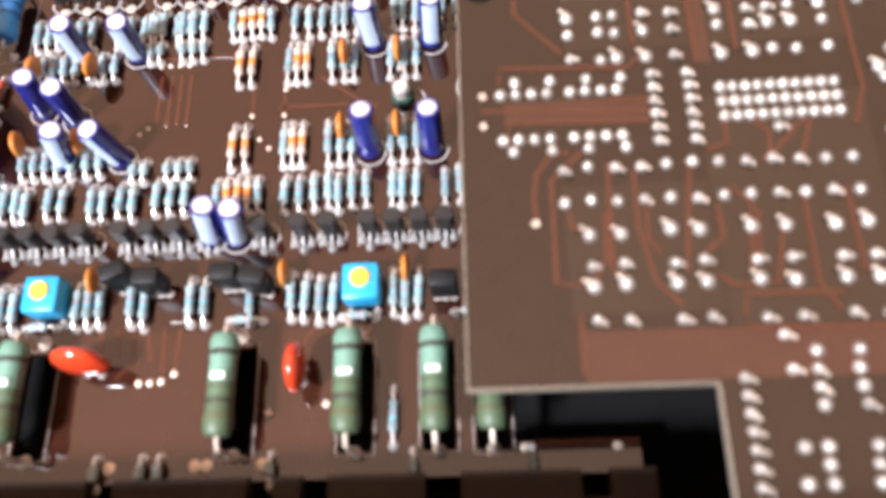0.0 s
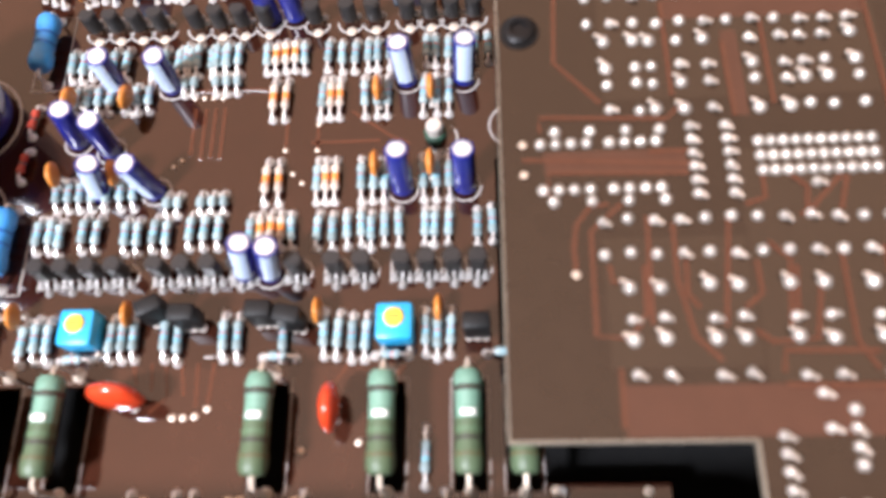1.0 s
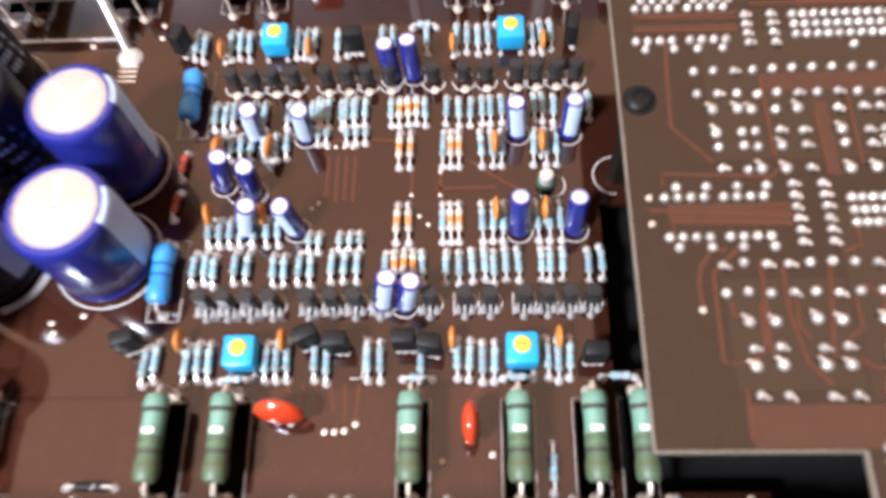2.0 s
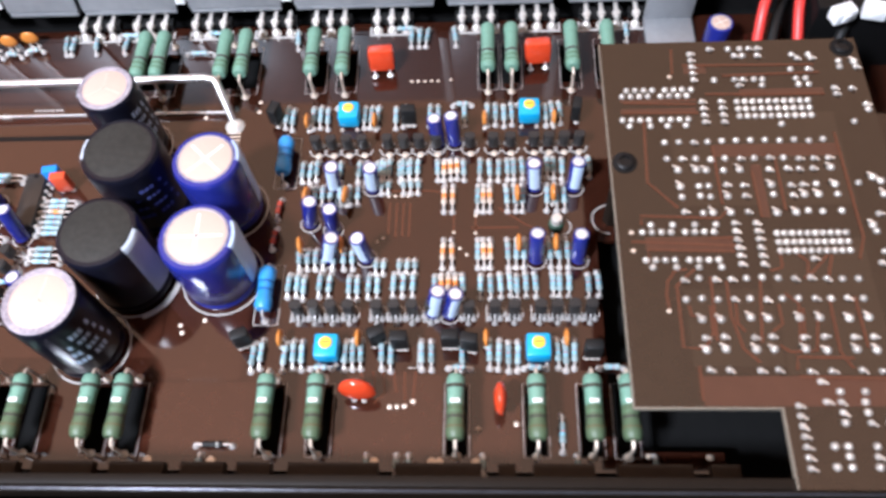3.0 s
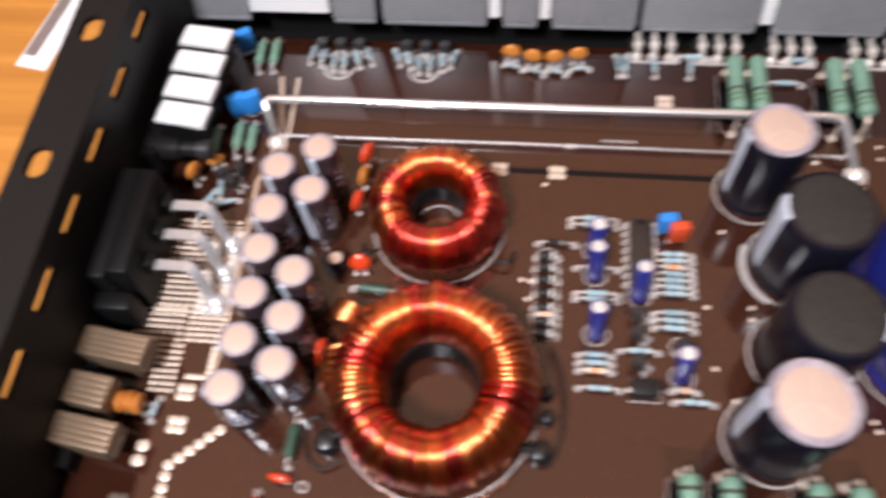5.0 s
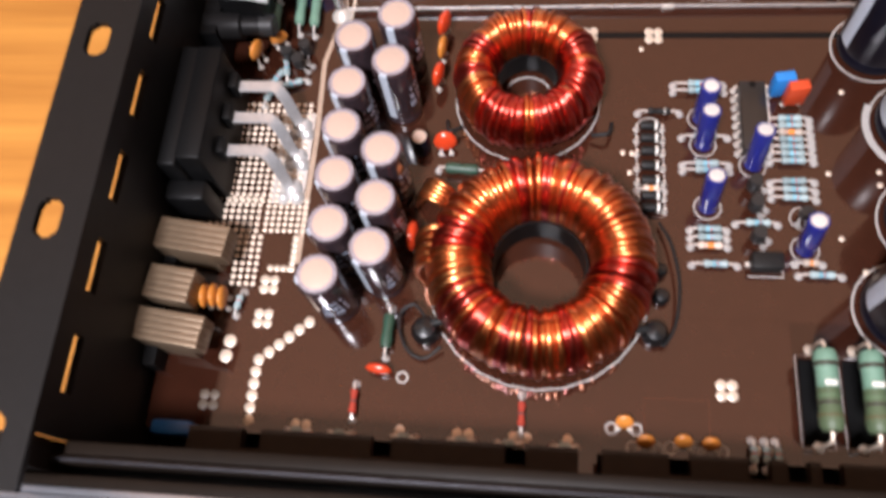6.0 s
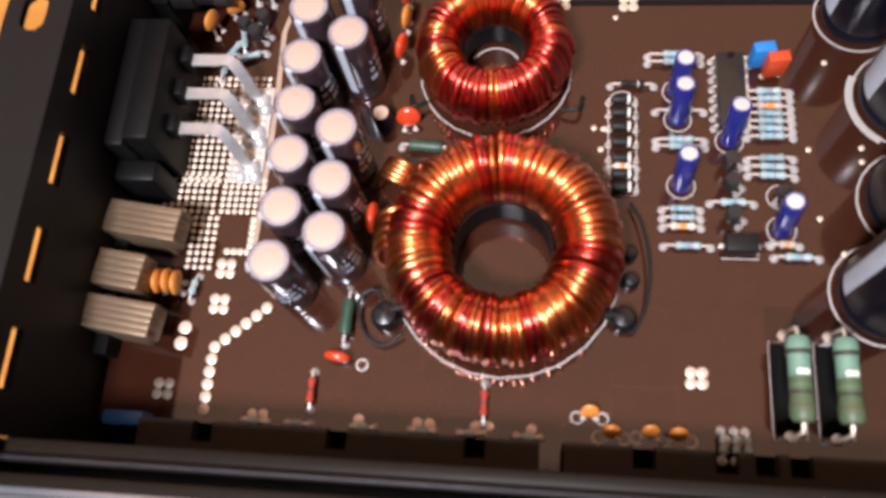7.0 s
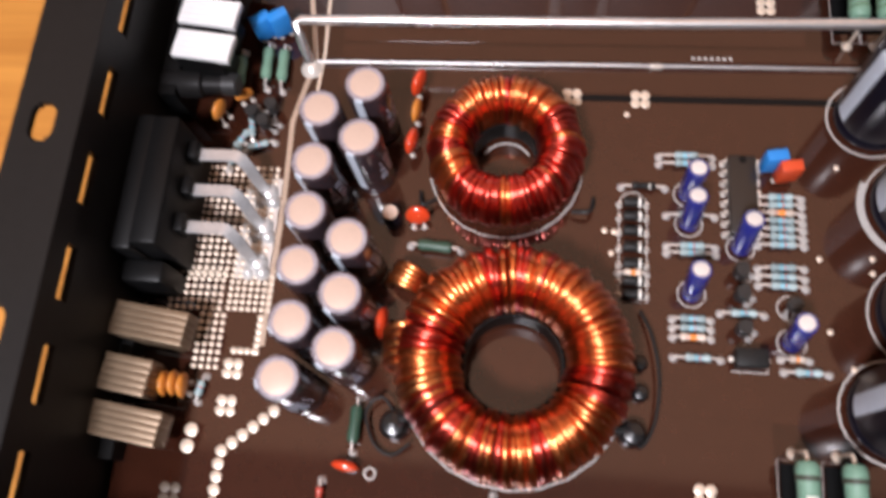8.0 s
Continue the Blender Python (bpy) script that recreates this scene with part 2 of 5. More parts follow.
def box(x0, y0, z0, x1, y1, z1, bevel=0.0, bm=None, m=None):
    bm = bm or bmesh.new()
    r = bmesh.ops.create_cube(bm, size=1)
    vs = r["verts"]
    for v in vs:
        v.co = Vector(((x0 + x1) / 2 + v.co.x * (x1 - x0), (y0 + y1) / 2 + v.co.y * (y1 - y0), (z0 + z1) / 2 + v.co.z * (z1 - z0)))
    if m is not None:
        bmesh.ops.transform(bm, matrix=m, verts=vs)
    if bevel:
        es = list({e for v in vs for e in v.link_edges})
        bmesh.ops.bevel(bm, geom=es, offset=bevel, segments=2, affect="EDGES", profile=0.5)
    return bm


def lathe(profile, n=20, bm=None, axis="z", m=None):
    """A turned body from (radius, height) pairs."""
    bm = bm or bmesh.new()
    rings = []
    for r, h in profile:
        ring = []
        for i in range(n):
            a = 2 * math.pi * i / n
            co = Vector((r * math.cos(a), r * math.sin(a), h))
            if axis == "x":
                co = Vector((h, r * math.cos(a), r * math.sin(a)))
            ring.append(bm.verts.new(m @ co if m is not None else co))
        rings.append(ring)
    for a, b in zip(rings, rings[1:]):
        for i in range(n):
            bm.faces.new((a[i], a[(i + 1) % n], b[(i + 1) % n], b[i]))
    bm.faces.new(list(reversed(rings[0])))
    bm.faces.new(rings[-1])
    bmesh.ops.recalc_face_normals(bm, faces=bm.faces)
    return bm


def tube(path, r, n=8, bm=None, closed=False):
    """A round wire along a path of points; r may be one radius or one for each point."""
    bm = bm or bmesh.new()
    pts = [Vector(p) for p in path]
    rings = []
    k = len(pts)
    rr = [r] * k if isinstance(r, (int, float)) else r
    up = Vector((0, 0, 1))
    for i, p in enumerate(pts):
        a = pts[(i - 1) % k] if closed or i else p
        b = pts[(i + 1) % k] if closed or i < k - 1 else p
        d = (b - a).normalized()
        s = d.cross(up)
        if s.length < 0.05:
            s = d.cross(Vector((0, 1, 0)))
        s.normalize()
        w = s.cross(d)
        rings.append([bm.verts.new(p + rr[i] * (math.cos(2 * math.pi * j / n) * s + math.sin(2 * math.pi * j / n) * w)) for j in range(n)])
    for i in range(k if closed else k - 1):
        a, b = rings[i], rings[(i + 1) % k]
        for j in range(n):
            bm.faces.new((a[j], a[(j + 1) % n], b[(j + 1) % n], b[j]))
    if not closed:
        bm.faces.new(list(reversed(rings[0])))
        bm.faces.new(rings[-1])
    bmesh.ops.recalc_face_normals(bm, faces=bm.faces)
    return bm


def bent_strip(path, w, th):
    """A flat metal strip of a given width and thickness along a bent path."""
    bm = bmesh.new()
    pts = [Vector(p) for p in path]
    rows = []
    for i, p in enumerate(pts):
        d = (pts[min(i + 1, len(pts) - 1)] - pts[max(i - 1, 0)]).normalized()
        side = d.cross(Vector((0, 0, 1)))
        if side.length < 0.05:
            side = Vector((0, -1, 0))
        side = side.normalized() * w / 2
        up = side.cross(d).normalized() * th / 2
        rows.append([bm.verts.new(p + side + up), bm.verts.new(p - side + up), bm.verts.new(p - side - up), bm.verts.new(p + side - up)])
    for a, b in zip(rows, rows[1:]):
        for j in range(4):
            bm.faces.new((a[j], a[(j + 1) % 4], b[(j + 1) % 4], b[j]))
    bm.faces.new(rows[0])
    bm.faces.new(list(reversed(rows[-1])))
    bmesh.ops.recalc_face_normals(bm, faces=bm.faces)
    bmesh.ops.bevel(bm, geom=[e for e in bm.edges if e.calc_face_angle(0) > 1.2], offset=0.15, segments=1, affect="EDGES")
    return bm


def ribbon(path, w, z0=0.0, z1=0.06, bm=None):
    """A thin flat strip along a plan path: a printed line or a track."""
    bm = bm or bmesh.new()
    pts = [Vector((x, y, 0)) for x, y in path]
    rows = []
    for i, p in enumerate(pts):
        d = (pts[min(i + 1, len(pts) - 1)] - pts[max(i - 1, 0)]).normalized()
        s = Vector((-d.y, d.x, 0)) * w / 2
        rows.append([bm.verts.new(p + s + Vector((0, 0, z0))), bm.verts.new(p + s + Vector((0, 0, z1))),
                     bm.verts.new(p - s + Vector((0, 0, z1))), bm.verts.new(p - s + Vector((0, 0, z0)))])
    for a, b in zip(rows, rows[1:]):
        for j in range(4):
            bm.faces.new((a[j], a[(j + 1) % 4], b[(j + 1) % 4], b[j]))
    bm.faces.new(rows[0])
    bm.faces.new(list(reversed(rows[-1])))
    bmesh.ops.recalc_face_normals(bm, faces=bm.faces)
    return bm


def arc(cx, cy, r, a0, a1, n=24):
    return [(cx + r * math.cos(radians(a0 + (a1 - a0) * i / n)), cy + r * math.sin(radians(a0 + (a1 - a0) * i / n))) for i in range(n + 1)]


def smooth_path(pts, k=5):
    """The points of a soft curve through a few bends."""
    vv, out = [Vector(p) for p in pts], []
    for i in range(len(vv) - 1):
        p0, p1, p2, p3 = vv[max(i - 1, 0)], vv[i], vv[i + 1], vv[min(i + 2, len(vv) - 1)]
        for j in range(k):
            u = j / k
            out.append(0.5 * (2 * p1 + (p2 - p0) * u + (2 * p0 - 5 * p1 + 4 * p2 - p3) * u * u + (3 * p1 - p0 - 3 * p2 + p3) * u ** 3))
    return out + [vv[-1]]


def slab(x0, x1, y0, y1, z0, z1, holes):
    """A plate with rectangular openings cut right through it; holes are (x0, x1, y0, y1)."""
    xs = sorted({x0, x1, *(v for h in holes for v in h[:2])})
    ys = sorted({y0, y1, *(v for h in holes for v in h[2:])})
    bm = bmesh.new()

    def solid(i, j):
        if not (0 <= i < len(xs) - 1 and 0 <= j < len(ys) - 1):
            return False
        cx, cy = (xs[i] + xs[i + 1]) / 2, (ys[j] + ys[j + 1]) / 2
        return x0 < cx < x1 and y0 < cy < y1 and not any(a < cx < b and c < cy < d for a, b, c, d in holes)

    made = {}

    def v(i, j, z):
        key = (i, j, z)
        if key not in made:
            made[key] = bm.verts.new((xs[i], ys[j], z))
        return made[key]

    for i in range(len(xs) - 1):
        for j in range(len(ys) - 1):
            if not solid(i, j):
                continue
            bm.faces.new((v(i, j, z1), v(i + 1, j, z1), v(i + 1, j + 1, z1), v(i, j + 1, z1)))
            bm.faces.new((v(i, j + 1, z0), v(i + 1, j + 1, z0), v(i + 1, j, z0), v(i, j, z0)))
            for di, dj, a, b in ((-1, 0, (i, j), (i, j + 1)), (1, 0, (i + 1, j), (i + 1, j + 1)), (0, -1, (i, j), (i + 1, j)), (0, 1, (i, j + 1), (i + 1, j + 1))):
                if not solid(i + di, j + dj):
                    bm.faces.new((v(*a, z0), v(*b, z0), v(*b, z1), v(*a, z1)))
    bmesh.ops.recalc_face_normals(bm, faces=bm.faces)
    return bm


# ---- table and room ----
tagged(part("table_top", box(-900, -500, -44, 700, 750, -14, 3), WOOD), "honey-coloured wooden table top with straight grain", "table", kind="structure")
tagged(part("floor", box(-2600, -2400, -790, 2400, 2600, -770), WALL), "plain grey room floor", "floor", kind="structure")
tagged(part("ceiling", box(-2600, -2400, 1700, 2400, 2600, 1720), CEILING), "plain white room ceiling", "ceiling", kind="structure")
for wall_name, b in (("wall_north", (-2600, 2600, -770, 2400, 2700, 1700)), ("wall_south", (-2600, -2500, -770, 2400, -2400, 1700)), ("wall_west", (-2700, -2400, -770, -2600, 2600, 1700)), ("wall_east", (2400, -2400, -770, 2500, 2600, 1700))):
    tagged(part(wall_name, box(*b), WALL), "plain grey painted room wall", "wall", kind="structure")
# unseen frame, added only to carry the area light
added_light_frame = tagged(new("ceiling_light"), "made-up flat frame above the added area light", "lamp", kind="structure")
part("frame", box(-2520, 90, 1645, 1720, 1830, 1699, 6), CEILING, added_light_frame)
paper = thing("paper_sheet", P(-379.5, 178, -14, 0, 0, -10), "white folded paper lying on the wooden table", "paper")
part("sheet", box(-6, -19, 0, 6, 46, 0.6, 0.2), PAPER, paper)
part("printed_area", box(-5.4, -14, 0.5, -0.6, 44, 0.66), FIN, paper, "dark grey printed strip")

# ---- the chassis ----
SLOT_Y = [10 + 20.4 * i for i in range(8)]
amp = thing("amplifier_chassis", P(0, 0, 0), "open black metal amplifier chassis without lid on a wooden table", "amplifier")
part("bottom_plate", box(-333, -4, -13.9, 130, 191, -11), FLOOR_BLACK, amp)
# end wall with its row of vent slots, and the flange on top with oval holes
end = part("end_wall", slab(1.7, 190, -11, 38.6, -0.8, 0.8, [(y, y + 11.5, 30.5, 34) for y in SLOT_Y if y + 12 < 186]), PANEL, amp,
           at=pose(-0.3180, 0, 0) @ Matrix(((0, 0, 1, 0), (1, 0, 0, 0), (0, 1, 0, 0), (0, 0, 0, 1))), smooth=False)


def flange_mesh():
    cuts = []
    for y in (0.5, 43.3, 86.2, 129.0, 172.0):
        for k in range(-6, 6):
            a, b = k * 4.3 / 6, (k + 1) * 4.3 / 6
            w = 2.7 * (1 - min(1, max(0, (abs((a + b) / 2) - 1.9) / 2.4)) ** 2) ** 0.5
            cuts.append((-325.2 - w, -325.2 + w, y + a, y + b))
    return slab(-331.6, -317.2, -9, 190, 38.6, 40.2, cuts)


part("flange", flange_mesh(), PANEL, amp, smooth=False)
part("outer_lip", box(-331.6, 1.7, 37.0, -330.8, 190, 38.6), PANEL, amp)
part("corner_block", box(-331.4, -4.2, -13.8, -318.9, 1.6, 38.5), RAIL, amp)
part("far_end_wall", box(128, -4, -11, 130, 186, 38), PANEL, amp)
# long extruded sides: wall, top rail, fins
part("near_side", box(-316.8, -0.95, -11, 128, 1.6, 29, 0.4), RAIL, amp)
part("top_rail", box(-331, -2.6, 20.1, 128, -1.0, 29.6, 0.7), RAIL, amp, "rail with a painted highlight along its glossy edge")
part("rail_bead", tube([(-331, -1.9, 29.5), (128, -1.9, 29.5)], 0.34, 8), BEAD, amp)
part("groove_floor", box(-331, -5.85, -11, 128, -1.0, 20), PANEL, amp)
for i in range(17):
    y = -7.6 - 1.45 * i
    part("fin", box(-331, y - 0.66, 20, 128, y + 0.66, 28.6 - 0.05 * i + 0.1 * (i % 2), 0.25), FIN, amp, "fine grey heat sink rib")
part("fin_base", box(-331, -32, -11, 128, -5.9, 28.0), RAIL, amp)
part("step", box(-331, -6.8, 20, 128, -4.6, 28.3, 0.3), RAIL, amp)
part("far_side", box(-318, 186, -11, 128, 190, 52), CHASSIS, amp)
part("far_top_rail", box(-318, 184, 52, 128, 192, 54, 0.9), ALU, amp)

# clamp bars pressing the power transistors to the sides
CLAMPS = [(-300, -218.7, (-286.3, -258.6, -231.2)), (-214, -100, (-199, -183.8, -176.6, -170.4, -150.6, -131, -113)), (-97, -37, (-86.3, -60)), (-33, -10, (-26.7,)), (-4.6, 24, (15.2,)), (66, 126, (90,))]
for x0, x1, cuts in CLAMPS:
    c = thing("clamp_bar", P(0, 0), "dark brown transistor clamp bar with square black slots", "clamp bar", "near clamp bars")
    part("bar", slab(x0, x1, 1.9, 8.3, 9.5, 12.5, [(x - 2.1, x + 2.1, 4.2, 8.4) for x in cuts]), CLAMP, c, smooth=False)
    part("foot", box(x0, 2.2, -10, x1, 3.6, 9.4), CLAMP, c)

part("edge_tab", box(-218.6, 1.7, -1.6, -214.1, 9.0, 0.0), POUR, amp)
FAR_PLATES = [(-318, -298.5), (-272, -258), (-256, -223.2), (-218.5, -207.6), (-203.5, -178), (-176.5, -142.6), (-138.2, -105.6), (-101.2, -52.6), (-48.6, -12), (-7.4, 24)]
for x0, x1 in FAR_PLATES:
    c = thing("heat_sink_clamp", P(0, 0), "grey aluminium clamp plate standing over the transistor legs", "clamp plate", "far clamp plates")
    m = Matrix.Rotation(radians(-14), 4, "X")
    # unseen extra height, added so the board reflects the plates and darkens
    part("plate", box(x0, -1.3, 0, x1, 1.3, 56, 0.5), ALU, c, at=P(0, 167.2, 7.0) @ m)
    # lit top edge, put in as a brighter bead
    part("top_bead", tube([(x0 + 0.2, 0, 56), (x1 - 0.2, 0, 56)], 0.7, 8), ALU_BRIGHT, c, "top edge coloured bright as if lit", at=P(0, 167.2, 7.0) @ m)
    part("lip", box(x0 + 0.4, 166.0, 5.4, x1 - 0.4, 168.0, 6.9, 0.3), ALU, c)
for x0, x1 in [(-298, -272.5), (-222.6, -219.0), (-207.2, -203.9), (-142.2, -138.6), (-105.2, -101.6), (-52.2, -49.0), (-11.6, -7.8), (26, 38)]:
    s = thing("spacer_strip", P(0, 0), "bright white metal strip between grey clamp plates", "strip", "far strips")
    part("strip_plate", box(x0, -1.6, 0, x1, 1.6, 54, 0.4), STRIP_WHITE, s, at=P(0, 167.2, 9.4) @ Matrix.Rotation(radians(-14), 4, "X"))
part("bar_backing", box(-318, 177, -11, 128, 182, 30), CHASSIS, amp)

# ---- main circuit board ----
GREEN_NEAR = [-168.4, -159.4, -140.5, -131.6, -93.2, -80.0, -43.6, -22.9, -8.7, 0.3]
GREEN_FAR = [-150.2, -143.8, -122.4, -115.6, -92.3, -82.0, -34.6, -26.9, -7.5, 4.2]
slots = [(x - 2.8, x + 2.8, 13.2, 32.0) for x in GREEN_NEAR]
# openings under the upper board are added to stand for its black shadow
slots += [(x - 3, x + 3, 136, 152) for x in GREEN_FAR[4:]] + [(-125.4, -112.6, 136, 152), (-153.2, -140.8, 136, 152), (3.9, 60, 14.4, 118), (-3.3, 4.0, 38.4, 76), (-3.3, 4.0, 31.6, 35.2), (24.2, 62, 8.5, 14.6)]
board = thing("main_circuit_board", P(0, 0), "brown circuit board with slots, tracks and white print in the chassis", "circuit board")
part("laminate", slab(-316, 126, 9, 164, -1.6, 0, slots), MASK, board, smooth=False)

# copper areas, slightly proud and lighter than the bare laminate
def pour(x0, y0, x1, y1):
    part("copper_area", box(x0, y0, 0.005, x1, y1, 0.05), POUR, board, smooth=False)


pour(-298.8, 9.3, -219.1, 115.6)
pour(-219.06, 9.3, -172.2, 40.0)
pour(-219.06, 40.04, -128.0, 115.6)
pour(-127.4, 33.6, -103.4, 62)
pour(-127.4, 9.4, -97.4, 33)
pour(-276, 118.2, -125, 131)
pour(-276, 132, -160, 150)
pour(-76, 9.4, -47.6, 35)
pour(-39.6, 9.4, -27.0, 35)
part("dark_gap", box(-217, 115.9, 0.006, -154, 117.6, 0.03), PLASTIC, board)


def dots(points, r=1.35, name="solder_pad", mat=PAD):
    """Low round tinned pads on the main board."""
    first = part(name, lathe([(r, 0.0), (r * 0.96, 0.12), (r * 0.6, 0.3), (0.05, 0.36)], 12), mat, board, at=P(points[0][0], points[0][1], 0.05))
    for x, y in points[1:]:
        again(first, P(x, y, 0.05, 0, 0, random.uniform(0, 360)))


def cluster(x, y, d=1.15):
    dots([(x - d, y - d), (x + d, y - d), (x - d, y + d), (x + d, y + d)], 1.25)


for cx, cy in ((-186.4, 24.1), (-292.3, 35.9), (-292.1, 44.4), (-199.8, 116.6), (-216.4, 116.8), (-168.8, 143.6)):
    cluster(cx, cy)
dots([(-280.9 - 2.16 * i, 35.4 - 1.9 * i) for i in range(6)] + [(-292.0, 23.1 - 2.8 * i) for i in range(5)], 1.35)
# pads that lie in shadow, with the shade put into their dark colour
dots([(-303.2, 14.8), (-300.8, 14.8), (-303.2, 17.2), (-300.8, 17.2)], 1.25, "bare_pad", SHADED)
# field of small plated holes by the supply bars
grid_a = [(-295.5 + 1.62 * i, 58.6 + 1.62 * j) for i in range(7) for j in range(6)]
grid_b = [(-310 + 1.75 * i, 58.4 + 1.75 * j) for i in range(8) for j in range(6)]
grid_c = [(-301.5 + 1.75 * i, 44.5 + 1.75 * j) for i in range(4) for j in range(8)]
dots(grid_a + grid_b + grid_c, 0.68, "plated_hole")
dots([(-292.5 + 1.6 * i, 48.6) for i in range(4)] + [(-287.2, 48.6 + 1.6 * j) for j in range(6)], 0.85, "plated_hole")
# bare copper strip along the capacitor rows
part("bare_strip", ribbon([(-286.0, 50), (-285.8, 86), (-286.6, 108), (-282.8, 126), (-286.8, 148)], 1.3, 0.04, 0.12), BARE_COPPER, board)
part("bare_strip", ribbon([(-281.6, 112), (-280.6, 128), (-281.4, 148)], 0.8, 0.04, 0.12), PAD, board)
# vias
dots([(-65.3 + 2 * i, 92.5) for i in range(3)] + [(-59.3, 92.3), (-45.3, 86.2), (-38.7, 85.2), (-45.2, 79.4), (-38.7, 79.2), (-43.3, 74), (-41.3, 71.9), (-66.3, 77.7), (-67.9, 76.4)], 0.55, "via")
dots([(-55.4, 27.6), (-57.6, 26.3), (-59.6, 26.1), (-61.6, 26.1), (-122.8, 49.8), (-116, 51.4), (-122, 47.6), (-38.0, 20.2), (-28.0, 21.5), (-127.6, 124), (-110, 130), (-110, 126)], 0.7, "via")
dots([(-155, 99.8), (-148.8, 77.8), (-149, 74.4), (-154.6, 52.5), (-160.2, 77.2), (-203, 112.4), (-205.8, 81.8), (-208, 82), (-206.4, 76.5), (-159.0, 60.5)], 0.7, "via")
dots([(-60 + 2.2 * i, 137.6) for i in range(5)] + [(-47, 138)], 0.55, "via")
# large end pads
dots([(x, 11.6) for x in (-280.9, -278.4, -257.1, -244.4, -241.8, -220.3, -232.0, -229.2, -181.2, -178.6, -125, -108, -65, -50, -48.0, -38.6)], 1.2)
dots([(-299.4, 30.0), (-299.8, 26.4)], 1.6)

# masked tracks
for tr in ([(-64.8, 90), (-64.8, 79)], [(-62.6, 90), (-62.6, 78)], [(-60.6, 90), (-60.6, 78.4)], [(-58.6, 90), (-58.6, 78)], [(-68, 94.4), (-52, 94.2), (-48, 93.5)],
           [(-45.2, 86), (-45.2, 79)], [(-38.7, 85), (-38.7, 79)], [(-32, 88), (-24, 82), (-20, 80)], [(-40, 81), (-26, 81)],
           [(-70, 36), (-69, 32), (-71, 28)], [(-64, 36), (-63, 30), (-66, 27)], [(-61, 36), (-60, 30)], [(-58, 36), (-57.6, 28)], [(-55, 36), (-55.4, 28.5)],
           [(-30, 36), (-34, 30)], [(-20, 35), (-25, 30)], [(-66.6, 36), (-66, 31)]):
    part("track", ribbon(tr, 0.7, 0.0, 0.09), TRACE, board)


# ---- small parts, each built once ----
made_things = {}


def place(key, at, build):
    if key in made_things:
        return copy_thing(made_things[key], at)
    ob = build()
    made_things[key] = ob
    ob.matrix_basis = at
    return ob


def foot(x, y, top, r=0.32, blob=0.85):
    """A lead going down into its solder fillet."""
    return lathe([(blob, 0.0), (blob * 0.75, 0.28), (r * 1.3, 0.8), (r, 1.0), (r, top), (r * 0.5, top + 0.05)], 8, m=Matrix.Translation((x, y, 0)))


def resistor(x, y, rz=0, length=8.0, kind="film", z=1.5):
    def build():
        lab = {"film": "small pale blue film resistor with colour bands", "tan": "small tan resistor with orange bands", "red": "small red glass diode between soldered leads",
               "dark": "small dark diode with a pale band"}[kind]
        t = thing("resistor" if kind in ("film", "tan") else "diode", None, lab, "resistor" if kind in ("film", "tan") else "diode", "small resistors on the board" if kind in ("film", "tan") else "small diodes on the board")
        lb = min(5.6, length - 2.4) / 2
        r = 0.80
        body_mat = {"film": FILM, "tan": TAN, "red": GLASS_RED, "dark": EPOXY}[kind]
        part("body", lathe([(0.35, -lb), (r, -lb + 0.25), (r * 1.12, -lb + 0.7), (r * 1.1, -lb + 1.2), (r * 0.9, -lb + 1.6), (r * 0.9, lb - 1.6), (r * 1.1, lb - 1.2), (r * 1.12, lb - 0.7), (r, lb - 0.25), (0.35, lb)], 12, axis="x", m=Matrix.Translation((0, 0, z))), body_mat, t)
        bands = {"film": ((0.0, BAND_CYAN, 0.85), (-0.55, BAND_DARK, 0.14), (0.12, BAND_RED, 0.15)), "tan": ((0.0, BAND_ORANGE, 0.75), (-0.5, BAND_RED, 0.2)), "red": ((0.0, BAND_DARK, 0.25),), "dark": ((0.5, BAND_WHITE, 0.25),)}[kind]
        for f, bmat, bw in bands:
            rb = 0.95 if bw > 0.5 else 0.99
            part("band", lathe([(r * 0.89, -bw), (r * rb, 0.03 - bw), (r * rb, bw - 0.03), (r * 0.89, bw)], 12, axis="x", m=Matrix.Translation((f * lb, 0, z))), bmat, t)
        for s in (-1, 1):
            e = s * length / 2
            bm = tube([(s * lb * 0.96, 0, z), (e - s * 0.6, 0, z), (e - s * 0.15, 0, z - 0.25), (e, 0, z - 0.7), (e, 0, 0.1)], 0.33, 6)
            lathe([(1.05, 0.0), (0.95, 0.3), (0.48, 0.95), (0.3, 1.2)], 8, bm, m=Matrix.Translation((e, 0, 0)))
            part("lead", bm, LEAD, t)
        return t
    return place(("res", length, kind, z), P(x, y, 0.05, 0, 0, rz), build)


